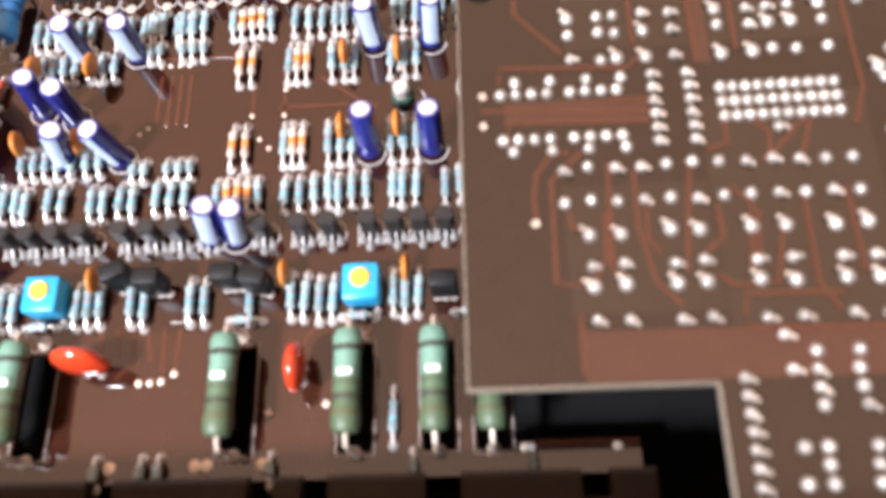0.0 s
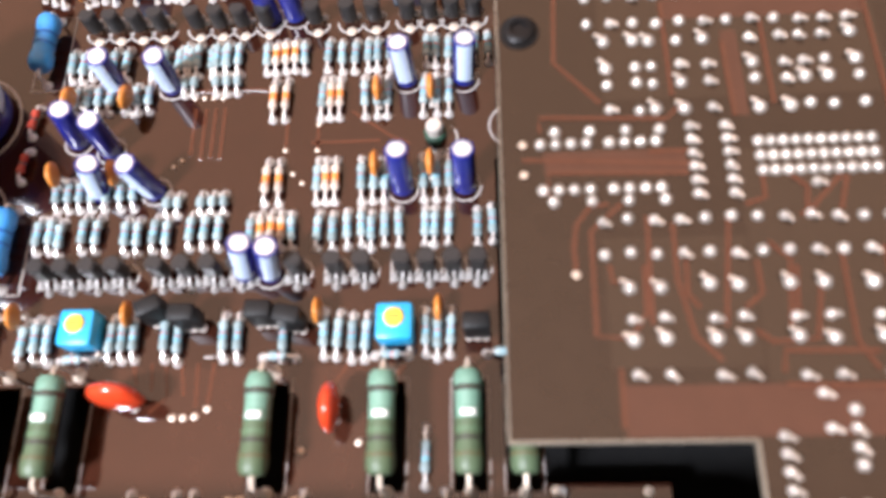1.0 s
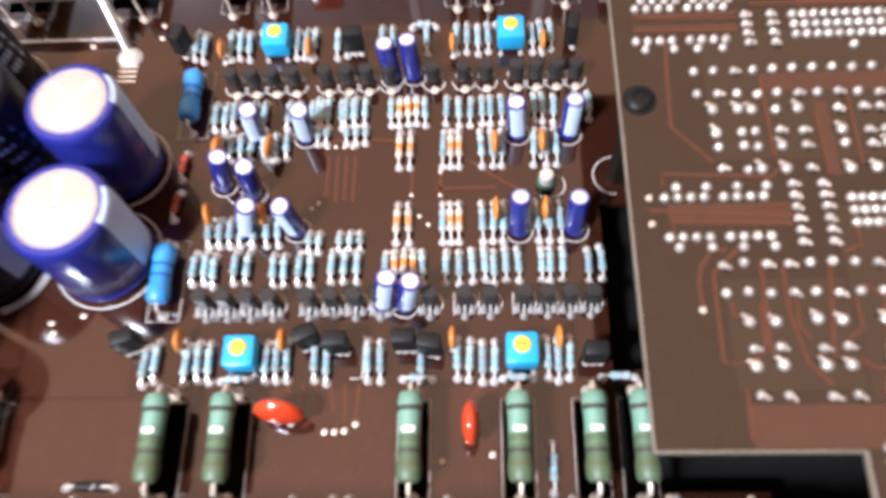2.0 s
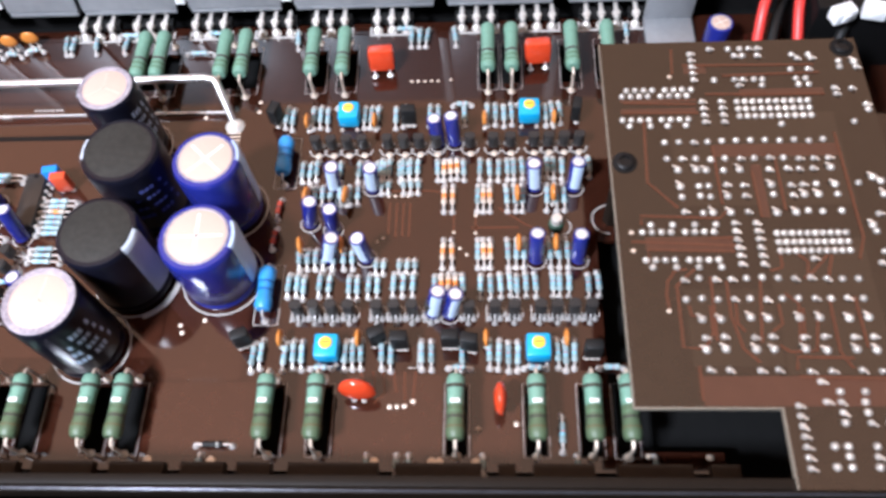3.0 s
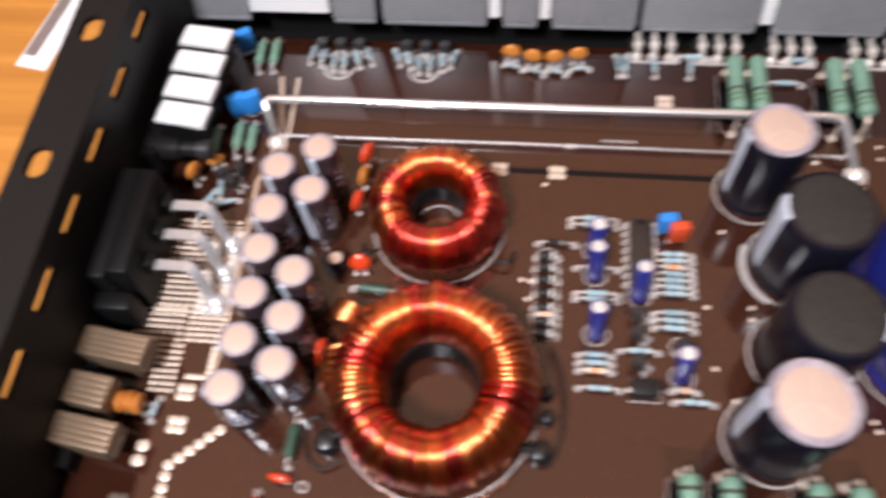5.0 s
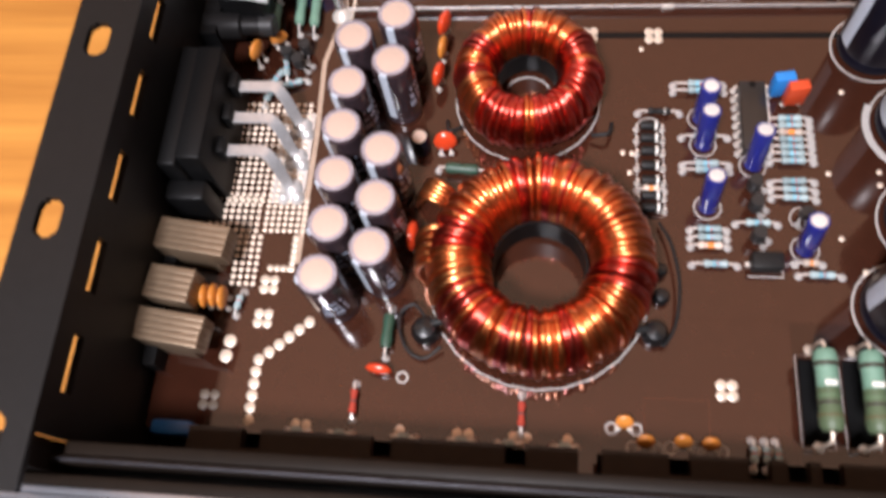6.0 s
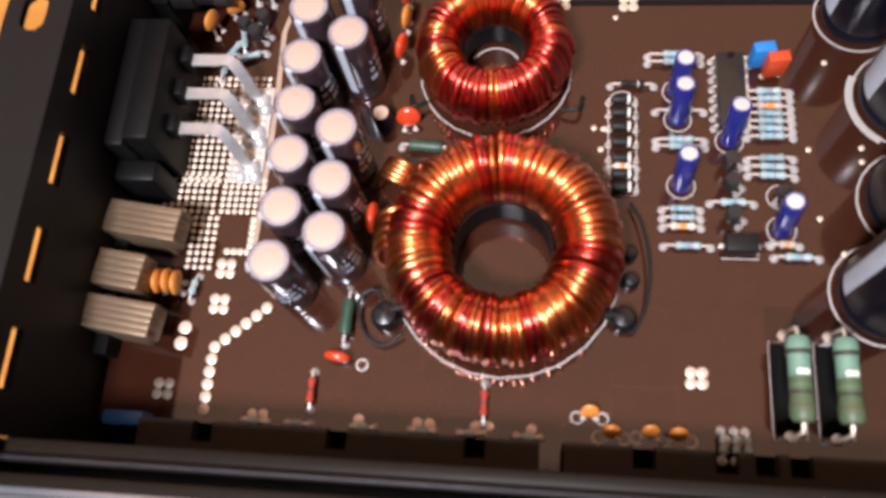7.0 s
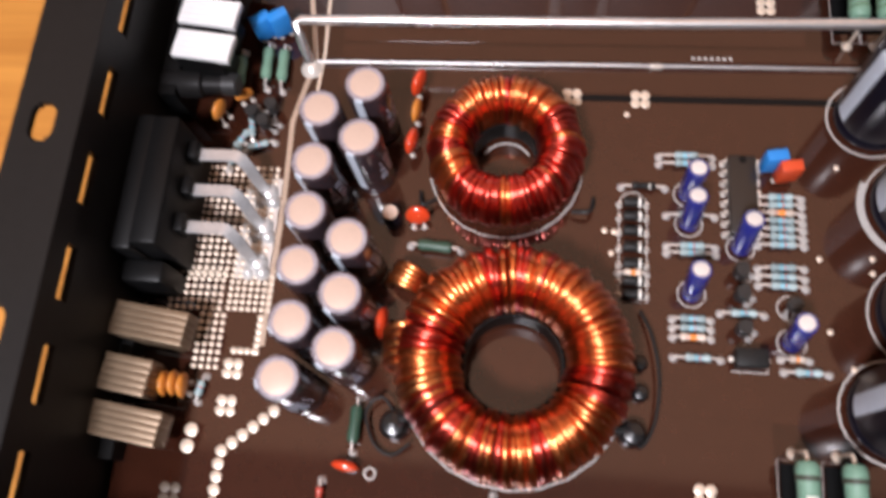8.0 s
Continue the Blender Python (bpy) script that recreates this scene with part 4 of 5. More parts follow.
# ---- toroids: a ferrite ring wound with thick enamelled wire ----
def toroid(x, y, ri, ro, h, turns, wire, label, red_share):
    t = thing("toroid_transformer", P(x, y, 0.4), label, "transformer", "wound toroids")
    rm, a, b, zc = (ri + ro) / 2, (ro - ri) / 2, h / 2, h / 2 + wire * 0.6

    def section(m, da, db, e):
        out = []
        for i in range(m):
            q = 2 * math.pi * (i + 0.5) / m
            c, s = math.cos(q), math.sin(q)
            out.append(((a + da) * math.copysign(abs(c) ** e, c) + rm, (b + db) * math.copysign(abs(s) ** e, s) + zc))
        return out

    prof = section(16, -wire * 0.8, -wire * 0.8, 1.0)
    bm = bmesh.new()
    n = 48
    rings = [[bm.verts.new((r * math.cos(2 * math.pi * k / n), r * math.sin(2 * math.pi * k / n), z)) for r, z in prof] for k in range(n)]
    for k in range(n):
        for j in range(16):
            bm.faces.new((rings[k][j], rings[(k + 1) % n][j], rings[(k + 1) % n][(j + 1) % 16], rings[k][(j + 1) % 16]))
    bmesh.ops.recalc_face_normals(bm, faces=bm.faces)
    part("core", bm, CORE, t, "dark wrapped ferrite core")
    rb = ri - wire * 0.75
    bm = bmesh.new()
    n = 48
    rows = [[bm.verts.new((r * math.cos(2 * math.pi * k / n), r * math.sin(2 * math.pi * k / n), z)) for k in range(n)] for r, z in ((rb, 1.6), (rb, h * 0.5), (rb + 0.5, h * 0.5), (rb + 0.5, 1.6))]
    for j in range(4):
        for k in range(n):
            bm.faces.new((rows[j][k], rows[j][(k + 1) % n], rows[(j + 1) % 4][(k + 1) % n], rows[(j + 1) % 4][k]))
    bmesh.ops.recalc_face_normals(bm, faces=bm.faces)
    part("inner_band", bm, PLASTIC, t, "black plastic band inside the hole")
    kinds = []
    for da, db, thick in ((0.0, 0.0, 1.0), (0.30, 0.22, 1.0), (-0.5, -0.5, 1.15)):
        path = [(r, 0.0, z) for r, z in section(32, da, db, 1.0)]
        radii = [wire / 2 * thick * (0.78 + 0.52 * min(1, max(0, (p[0] - ri) / (ro - ri)))) for p in path]
        for mat_ in (WIRE_COPPER, WIRE_RED, WIRE_GOLD):
            kinds.append(part("winding_turn", tube(path, radii, 10, closed=True), mat_, t))
    rnd = random.Random(turns)
    runs = []
    while len(runs) < turns:
        red = rnd.random() < red_share
        runs += [1 if red else rnd.choice((0, 0, 0, 0, 2))] * (rnd.randint(1, 2) if red else rnd.randint(1, 4))
    used = set()

    def lay(k, at):
        if k in used:
            again(kinds[k], at, t)
        else:
            used.add(k)
            kinds[k].matrix_basis = at

    for i in range(turns):
        ang = 360.0 * i / turns
        at = pose(0, 0, 0, rnd.uniform(-3.4, 3.4), 0, ang + rnd.uniform(-1.1, 1.1)) @ Matrix.Translation((rnd.uniform(-0.3, 0.4) * MM, 0, rnd.uniform(-0.25, 0.3) * MM))
        lay(rnd.choice((0, 0, 3)) + runs[i], at)
        lay(6 + runs[i], pose(0, 0, 0, rnd.uniform(-2, 2), 0, ang + 180.0 / turns))
    for k in range(9):
        if k not in used:
            lay(k, pose(0, 0, 0, 0, 0, 40.0 * k))
    return t


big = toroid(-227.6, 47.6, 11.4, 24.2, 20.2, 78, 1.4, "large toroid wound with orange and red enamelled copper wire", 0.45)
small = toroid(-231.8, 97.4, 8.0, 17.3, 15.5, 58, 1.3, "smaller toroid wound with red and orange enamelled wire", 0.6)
ring(-227.6, 47.6, 25.6, 0, 360, 0.4)
ring(-231.8, 97.4, 18.4, 0, 360, 0.4)
ring(-231.8, 97.4, 6.2, 30, 150, 0.5)


def black_loops(parent, pts, r):
    for p in pts:
        part("lead_loop", tube(smooth_path(p), r, 8), WIRE_BLACK, parent, "black sleeved lead")


black_loops(big, [[(27.6, 15, 1.2), (30, 9, 2.6), (31.4, 0, 3), (30.6, -9, 2.6), (28, -14.6, 1.6), (26, -13, 2.4)], [(-24, -13, 3), (-28, -8, 3.4), (-31.6, -11, 2.6), (-29.6, -17.6, 1.4), (-25.4, -20, 1.2), (-21.4, -17.4, 2.6)]], 0.36)
black_loops(big, [[(21.5, -12, 4), (24.6, -11.6, 3.4), (27, -12.6, 1.6)], [(-21, -12, 5), (-24, -12.6, 4), (-26, -14, 2)]], 0.9)
for px, py, k in ((25.9, -12.0, 1.5), (27.6, -3.2, 1.0), (27.4, 3.2, 0.95), (-25.2, -13.6, 1.7)):
    part("solder_tag", lathe([(1.9 * k, 0), (2.0 * k, 1.4 * k), (1.4 * k, 2.7 * k), (0.05, 3.1 * k)], 14), GLOSS_BLACK, big, "glossy black lead sleeve", at=P(px, py))
black_loops(small, [[(16, -12, 2), (20, -12, 3), (21, -8, 1)], [(-16, -10, 2), (-19, -12, 3), (-20, -8, 1)]], 0.5)

# parts round the toroids
for x, y, rz, r in ((-254.2, 117.0, 70, 3.4), (-254.6, 101.0, 75, 3.2)):
    disc(x, y, rz, r, DIP_RED, "red", 5.4)
disc(-254.2, 109.6, 80, 3.0, z=5.0)


def lump(x, y, rz):
    t = thing("wound_coil", P(x, y, 0, 0, 0, rz), "small bundle of bent orange enamelled wire", "coil", "wire bundles by the toroid")
    for i in range(5):
        part("loop", tube(smooth_path([(-4.5 + 0.3 * i, -2.4 + 1.2 * i, 0.5), (-3.2, -2.4 + 1.2 * i, 6.0 + 0.4 * (i % 2)), (0, -2.3 + 1.15 * i, 8.2), (3.4, -2.2 + 1.1 * i, 6.5), (5.2, -2.0 + i, 1.0)]), 0.72, 10), WIRE_GOLD, t)


lump(-252.6, 66.6, -22)
disc(-257.2, 55.6, 85, 3.6, DIP_RED, "red", 6.5)
loop = thing("wire_loop", P(-250.6, 49.4, 0, 0, 0, 4), "bulging golden loop of enamelled wire beside the toroid", "coil")
for i in range(5):
    part("strand", tube(smooth_path([(3.6, -4.4 + 2.1 * i, 16.0), (0.4, -4.2 + 2.0 * i, 17.6), (-3.0, -3.8 + 1.8 * i, 15.4), (-4.4, -3.6 + 1.7 * i, 9.0), (-3.4, -3.4 + 1.6 * i, 0.6)]), 0.8, 10), WIRE_GOLD if i % 3 else WIRE_COPPER, loop)
tiny = thing("small_can_capacitor", P(-257.9, 82.2, 0.05), "small round capacitor with a gold top", "capacitor")
part("can", lathe([(2.3, 0), (2.3, 5.4), (1.9, 6.0), (0.05, 6.0)], 18), SLEEVE_BLACK, tiny)
part("top", lathe([(1.8, 5.9), (1.8, 6.1), (0.05, 6.15)], 18), CAN_TOP, tiny)
disc(-251.6, 80.8, 5, 2.8, DIP_RED, "red", 3.8, -30)


def green_axial(x, y, rz, L, coat=None):
    coat = coat or DEEP_GREEN

    def build():
        t = thing("green_axial_resistor", None, "small green axial resistor between soldered leads", "resistor", "green axial resistors")
        part("body", lathe([(0.4, -L * 0.34), (1.2, -L * 0.32), (1.45, -L * 0.22), (1.25, 0), (1.45, L * 0.22), (1.2, L * 0.32), (0.4, L * 0.34)], 14, axis="x", m=Matrix.Translation((0, 0, 2.2))), coat, t)
        for s in (-1, 1):
            bm = tube([(s * L * 0.3, 0, 2.2), (s * L * 0.47, 0, 2.2), (s * L * 0.5, 0, 1.6), (s * L * 0.5, 0, 0.1)], 0.35, 6)
            lathe([(1.0, 0), (0.8, 0.4), (0.35, 1.0)], 10, bm, m=Matrix.Translation((s * L * 0.5, 0, 0)))
            part("lead", bm, LEAD, t)
        return t
    place(("gax", L, coat.name), P(x, y, 0.05, 0, 0, rz), build)


green_axial(-247.2, 75.6, -4, 12)
green_axial(-261.6, 33.6, 88, 12)
disc(-262.8, 24.6, -6, 2.9, DIP_RED, "red", 2.6, 0, 0.5)
ring(-257.6, 23.4, 1.2, 0, 360, 0.45)
resistor(-267.9, 17.2, 90, 8.4, "red")
resistor(-230.4, 16.4, 90, 9.0, "red")
for x in (-280.0, -270.2, -255.9, -243.2, -233.0, -221.0):
    resistor(x, 10.0, 0, 5.0)
for x, y in ((-208.4, 14.6), (-204.0, 10.8), (-190.6, 11.0), (-196.2, 11.2)):
    disc(x, y, 0, 1.9, z=2.0, lean=-40)
    ring(x - 2.6, y, 1.2, 0, 360, 0.5)
    ring(x + 2.6, y, 1.2, 0, 360, 0.5)
for x in (-182.0, -179.4, -177.2):
    resistor(x, 10.6, 90, 6.0)
part("print_line", ribbon([(-204, 13.2), (-204, 21.6), (-190.4, 21.6), (-190.4, 13.2)], 0.2), TRACE, board)

# ---- control section: the dual in-line chip and what stands round it ----
ic = thing("dual_in_line_chip", P(-177.0, 91.0, 0.05), "black dual in-line chip with two rows of pins", "chip")
part("body", box(-3.1, -9.6, 0.8, 3.1, 9.6, 3.6, 0.35), CHIP, ic)
part("notch", lathe([(0.9, 3.55), (0.9, 3.63), (0.02, 3.63)], 12, m=Matrix.Translation((0, 8.6, 0))), PLASTIC, ic)
for s in (-1, 1):
    for i in range(8):
        bm = box(s * 3.1 - 0.4, -8.9 + 2.54 * i - 0.4, 1.6, s * 3.1 + 0.55 * s + 0.4, -8.9 + 2.54 * i + 0.4, 2.2)
        lathe([(0.9, 0), (0.7, 0.4), (0.35, 1.0), (0.3, 1.8)], 8, bm, m=Matrix.Translation((s * 3.8, -8.9 + 2.54 * i, 0)))
        part("pin", bm, TIN, ic)
for y in (101.2, 99.2):
    resistor(-189.3, y, 0, 12.4)
resistor(-199.2, 93.0, 0, 10.2, "dark")
for i, y in enumerate((88.6, 85.2, 81.6, 77.6, 73.6, 69.6, 66.4)):
    def block_build():
        t = thing("rectifier", None, "short black moulded diode with a pale band", "diode", "row of black diodes")
        part("body", lathe([(0.4, -2.3), (1.15, -2.2), (1.2, -2.0), (1.2, 2.0), (1.15, 2.2), (0.4, 2.3)], 14, axis="x", m=Matrix.Translation((0, 0, 1.9))), EPOXY, t)
        part("band", lathe([(1.1, -0.35), (1.23, -0.3), (1.23, 0.3), (1.1, 0.35)], 14, axis="x", m=Matrix.Translation((1.4, 0, 1.9))), BAND_WHITE, t)
        for s in (-1, 1):
            part("lead", foot(s * 3.1, 0, 1.9, 0.35, 0.85), TIN, t)
        return t
    place("rectifier", P(-201.6, y, 0.05), block_build)
resistor(-201.6, 71.6, 0, 6.4, "tan")
ring(-201.5, 88.6, 3.2, 0, 180)
part("print_line", ribbon([(-198.3, 88.6), (-198.3, 65.0), (-204.7, 65.0), (-204.7, 88.6)], 0.3), SILK, board)
for x, y, tx, ty, rz in ((-189.0, 91.8, -4, 0, 120), (-188.8, 84.4, -8, -2, 100), (-177.4, 79.0, -10, -1, 80), (-188.5, 67.6, -8, -2, 100), (-167.3, 57.6, -6, -4, 60)):
    electrolytic(x, y, 2.3, 13.4, "blue", rz, (tx, ty))
    ring(x, y, 3.1)
for i in range(7):
    resistor(-168.4, 91.4 - 1.93 * i, random.uniform(-2, 2), 10.2, "tan" if i == 2 else "film")
for i in range(3):
    resistor(-168.7, 74.4 - 2.15 * i, random.uniform(-2, 2), 10.2)
for y, k in ((61.6, "film"), (59.5, "film"), (57.4, "tan")):
    resistor(-188.6, y, 0, 8.4, k)
resistor(-187.6, 52.9, 0, 10.2)
for y in (86.2, 78.7, 77.0):
    resistor(-188.4, y, 0, 11.0)
for y in (72.4, 67.2, 59.4):
    transistor(-178.2, y, 90, 6.0)
    ring(-178.2, y, 2.9, -80, 80)
part("print_line", ribbon([(-180.4, 50.6), (-172.6, 50.6), (-172.6, 55.6)], 0.35), SILK, board)
chip2 = thing("small_relay", P(-176.6, 53.2, 0.05), "small dark rectangular moulded component", "component")
part("body", box(-3.4, -2.0, 0.4, 3.4, 2.0, 4.2, 0.4), EPOXY, chip2)
part("pin", box(-4.4, -0.5, 0, -3.3, 0.5, 1.2, 0.2), TIN, chip2)
part("pin", box(3.3, -0.5, 0, 4.4, 0.5, 1.2, 0.2), TIN, chip2)
resistor(-177.6, 63.4, 0, 9.6)
resistor(-166.8, 53.8, 0, 6.0, "tan")
resistor(-164.6, 51.0, 0, 9.4)
transistor(-167.0, 65.4, 0, 4.0)
ring(-167.2, 65.4, 2.8, 60, 300)
for x, y, rz, mat_, words in ((-170.4, 98.9, 8, FILM_BLUE, "small blue boxed film capacitor"), (-167.4, 96.4, 8, FILM_RED, "small red boxed film capacitor")):
    t = thing("film_capacitor", P(x, y, 0.05, 0, 0, rz), words, "capacitor")
    part("case", box(-2.4, -1.3, 1.2, 2.4, 1.3, 8.4, 0.25), mat_, t)
    for s in (-1, 1):
        part("leg", foot(s * 1.8, 0, 1.3, 0.3, 0.8), TIN, t)

# ---- supply bars ----
bar = thing("bus_bar", P(0, 0), "thick bright tinned bus bar raised above the board", "bus bar")
part("rod", tube([(-283.6, 123.8, 0.3), (-285.6, 128.6, 7.4), (-286.6, 130.8, 9.4), (-285.0, 131.3, 10), (-200, 131.6, 10), (-126.5, 132.4, 10), (-123.0, 131.6, 10), (-121.8, 129.8, 8.6), (-117.6, 121.0, 0.3)], 1.32, 12), TIN_BAR, bar)
part("solder_joint", lathe([(3.2, 0), (2.8, 0.5), (1.5, 1.8), (0.1, 2.2)], 14), TIN, bar, at=P(-117.4, 120.4))
part("solder_joint", lathe([(3.0, 0), (2.6, 0.5), (1.5, 1.8), (0.1, 2.2)], 14), TIN, bar, at=P(-283.5, 123.4))
bar2 = thing("thin_bus_wire", P(0, 0), "thin bright tinned wire lying along the board", "bus wire")
part("wire", tube([(-284, 125.2, 0.4), (-230, 125.4, 0.6), (-215, 125.6, 0.6), (-119, 125.8, 0.5)], 0.55, 8), TIN_BAR, bar2)
part("clip", box(-197.6, 124.9, 0, -194.4, 126.1, 1.2, 0.3), TIN, bar2)
for i in range(4):
    part("bare_patch", box(-119.6, 112.8 + 1.5 * i, 0.02, -115.0, 113.4 + 1.5 * i, 0.1), PAD, board)
for i in range(7):
    part("print_bar", box(-187.4 + 1.5 * i, 127.9, 0.02, -186.5 + 1.5 * i, 128.8, 0.1), SILK, board)

# ---- terminals at the end panel ----
term = thing("power_terminal_block", P(0, 0), "black power terminal block with three bent tinned straps", "terminal block")
part("housing", box(-317, 66, -1.0, -312.2, 99, 20, 1.0), PLASTIC, term)
part("front_step", box(-312.2, 67, -1.0, -305.8, 98, 21.5, 1.0), PLASTIC, term)
part("shroud", box(-317, 60.5, -1.0, -307.0, 66, 13, 1.2), PLASTIC, term)
for y in (93.2, 84.2, 75.0):
    part("strap", bent_strip(smooth_path([(-306.0, y - 0.6, 11.8), (-298, y - 0.6, 11.8), (-294.6, y - 0.8, 11.7), (-292.4, y - 2.4, 9.4), (-291.2, y - 4.0, 5.0), (-290.2, y - 5.2, 0.3)], 6), 2.9, 0.9), STRAP, term, "bent tinned strap")
    for jx, jy, jr in ((-290.0, y - 5.0, 2.8), (-288.4, y - 7.4, 2.0), (-291.8, y - 7.6, 1.8)):
        part("solder_joint", lathe([(jr, 0), (jr * 0.95, 0.4), (jr * 0.62, 1.2), (jr * 0.3, 1.7), (0.05, 1.8)], 12), GLARE_TIN, term, at=P(jx, jy))
    part("slot_frame", box(-306.2, y - 2.4, 9.0, -303.6, y + 2.0, 14.6, 0.5), PLASTIC, term)


def leaf_block(x0, x1, y, z, w, mat_, words, group):
    t = thing("contact_stack", P(x0, y, z, 0, 0, -7), words, "contact", group)
    L = x1 - x0
    for i in range(5):
        yy = -w / 2 + w * (i + 0.5) / 5
        part("leaf", box(0, yy - w * 0.0985, -6.0 if mat_ is BRASS_LEAF else -1.6, L, yy + w * 0.0985, 0.4 - 0.08 * abs(i - 2), 0.15), mat_, t)
    part("carrier", box(0.2, -w / 2, -12, L * 0.8, w / 2, -0.8, 0.3), mat_ if mat_ is BRASS_LEAF else PLASTIC, t)
    return t


leaf_block(-317, -299.6, 52.6, 12.0, 7.6, BRASS_LEAF, "dull ribbed spring contact stack on the end panel", "dull contact stacks")
leaf_block(-317, -306.0, 40.6, 12.0, 8.0, BRASS_LEAF, "dull ribbed spring contact stack on the end panel", "dull contact stacks")
leaf_block(-318, -301.6, 30.6, 12.0, 7.4, BRASS_LEAF, "dull ribbed spring contact stack on the end panel", "dull contact stacks")
for y in (146.4, 136.8, 127.4, 118.2):
    leaf_block(-311.4, -297.0, y, 20.0, 7.2, LIT_LEAF, "ribbed contact stack on the end panel, coloured white as strongly lit", "bright contact stacks")
dots([(-306 + 1.75 * i, 66.6 + 1.75 * j) for i in range(11) for j in range(17)], 0.68, "plated_hole")
part("tinned_area", box(-295.4, 66.0, 0.01, -286.8, 92, 0.07), GLARE_TIN, board, "tinned copper area, coloured pale for its glare", smooth=False)
part("contact_shelf", box(-317, 22, -1, -314, 58, 6), PLASTIC, amp)
part("contact_housing", box(-317, 108, -1, -312.6, 152, 13), PLASTIC, amp)
drum = thing("cable_gland", P(-317, 112.6, 10), "short dark grey round cable gland", "gland")
part("barrel", lathe([(3.2, 0), (3.6, 0.6), (3.6, 10), (2.6, 10.6), (2.6, 15), (2.0, 15.4)], 18, axis="x"), CHASSIS, drum)
# stands in for a fifth contact stack; its dull tone is shade
part("ferrule", lathe([(2.9, 15.2), (2.9, 18.6), (2.4, 19)], 18, axis="x"), EPOXY_GREY, drum)
for x, y in ((-305.6, 39.4), (-303.4, 39.6), (-301.2, 39.2)):
    disc(x, y, 90, 2.8, z=5.0)
resistor(-298.4, 39.2, 80, 6.0)
disc(-303.6, 107.6, 70, 2.8, z=6.5)
for x, y in ((-291.8, 133.4), (-296.2, 132.2), (-299.4, 157.6)):
    def blue_disc_build():
        t = thing("blue_capacitor", None, "bright blue boxed capacitor on two legs", "capacitor", "blue boxed capacitors")
        part("body", box(-2.7, -1.5, 1.6, 2.7, 1.5, 9.6, 0.6), FILM_BLUE, t)
        for s in (-1, 1):
            part("leg", foot(s * 1.3, 0, 2.4, 0.3, 0.8), TIN, t)
        return t
    place("blue_disc", P(x, y, 0.05, 0, 0, 30), blue_disc_build)
for x, y in ((-294.8, 123.4), (-290.6, 122.8), (-294.6, 155.6), (-290.0, 156.0), (-301.6, 121)):
    green_axial(x, y, 92, 13, GREEN)
for x, y, rz in ((-298.6, 102, 60), (-296.4, 105.6, 100), (-294.0, 100.4, 20), (-299.6, 97.6, 70)):
    resistor(x, y, rz, 8.0)
for x, y in ((-296.0, 108.6), (-292.6, 106), (-291.4, 110.4)):
    transistor(x, y, random.uniform(0, 360), 5.5)
disc(-299.0, 113.2, 30, 2.4, z=4.0)
plug = thing("blue_link", P(-307.6, 8.6, 3.0), "small blue plastic link at the board edge", "link")
part("case", box(-4.6, -1.6, -3, 4.6, 1.6, 2.4, 0.6), LINK_BLUE, plug)

# ---- power transistors along the far side: rows of tinned legs ----
def power_transistor(x):
    def build():
        t = thing("power_transistor", None, "power transistor under the clamp with three tinned legs", "transistor", "power transistors along the far side")
        part("body", box(-7.4, 0.6, 0.4, 7.4, 4.4, 3.2, 0.5), EPOXY, t)
        for i in (-1, 0, 1):
            bm = box(i * 5.0 - 0.75, -1.0, 3.3, i * 5.0 + 0.75, 5.4, 4.1, 0.25)
            box(i * 5.0 - 0.75, -1.6, 0.6, i * 5.0 + 0.75, -0.8, 3.9, 0.25, bm)
            lathe([(1.3, 3.0), (1.5, 3.7), (1.2, 4.5), (0.1, 4.8)], 10, bm, m=Matrix.Translation((i * 5.0, 0.4, 0)))
            lathe([(1.8, 0), (1.6, 0.5), (0.9, 1.6), (0.1, 2.0)], 10, bm, m=Matrix.Translation((i * 5.0, -1.4, 0)))
            part("leg", bm, TIN, t)
        part("print_bar", box(-7.8, -3.9, -0.02, 7.8, -2.9, 0.06), SILK, t)
        for e in (-7.8, 7.0):
            part("print_bar", box(e, -2.86, -0.02, e + 0.8, 0.4, 0.06), SILK, t)
        return t
    return place("power_transistor", P(x, 162.0, 0.05), build)


for x in (-171.8, -152.6, -131.6, -108.4, -89.0, -67.6, -38.4, -17.6, 4.0, 20.6):
    power_transistor(x)
# driver parts of the far side of the supply
for gx in (-269, -242):
    for i in range(6):
        resistor(gx - 9 + 3.6 * i, 155.5 + 1.6 * math.cos(i * 1.2), 90 + random.uniform(-25, 25), 7.0)
    for i in range(3):
        transistor(gx - 6 + 6 * i, 159.0, 0, 5.0)
    ring(gx, 152.6, 4.6, 180, 360, 0.9)
for x, y in ((-215.2, 157.4), (-208.6, 155.8), (-202.0, 155.8), (-194.8, 157.2)):
    disc(x, y, random.uniform(-10, 10), 2.8, z=4.5)
    resistor(x + 0.8, y - 3.0, random.uniform(-20, 20), 6.0)
for x in (-182.6, -180.2, -171.8, -60.6, -57.8, -55.2, -45.8, -100.0, -161, 12.0):
    resistor(x, 156.6, 90 + random.uniform(-8, 8), 8.0)
resistor(-133.8, 151.0, 0, 10.0)
for x0, x1 in ((-166, -154), (-70, -56), (-131, -127)):
    resistor((x0 + x1) / 2, 160.0, 0, 9.0)

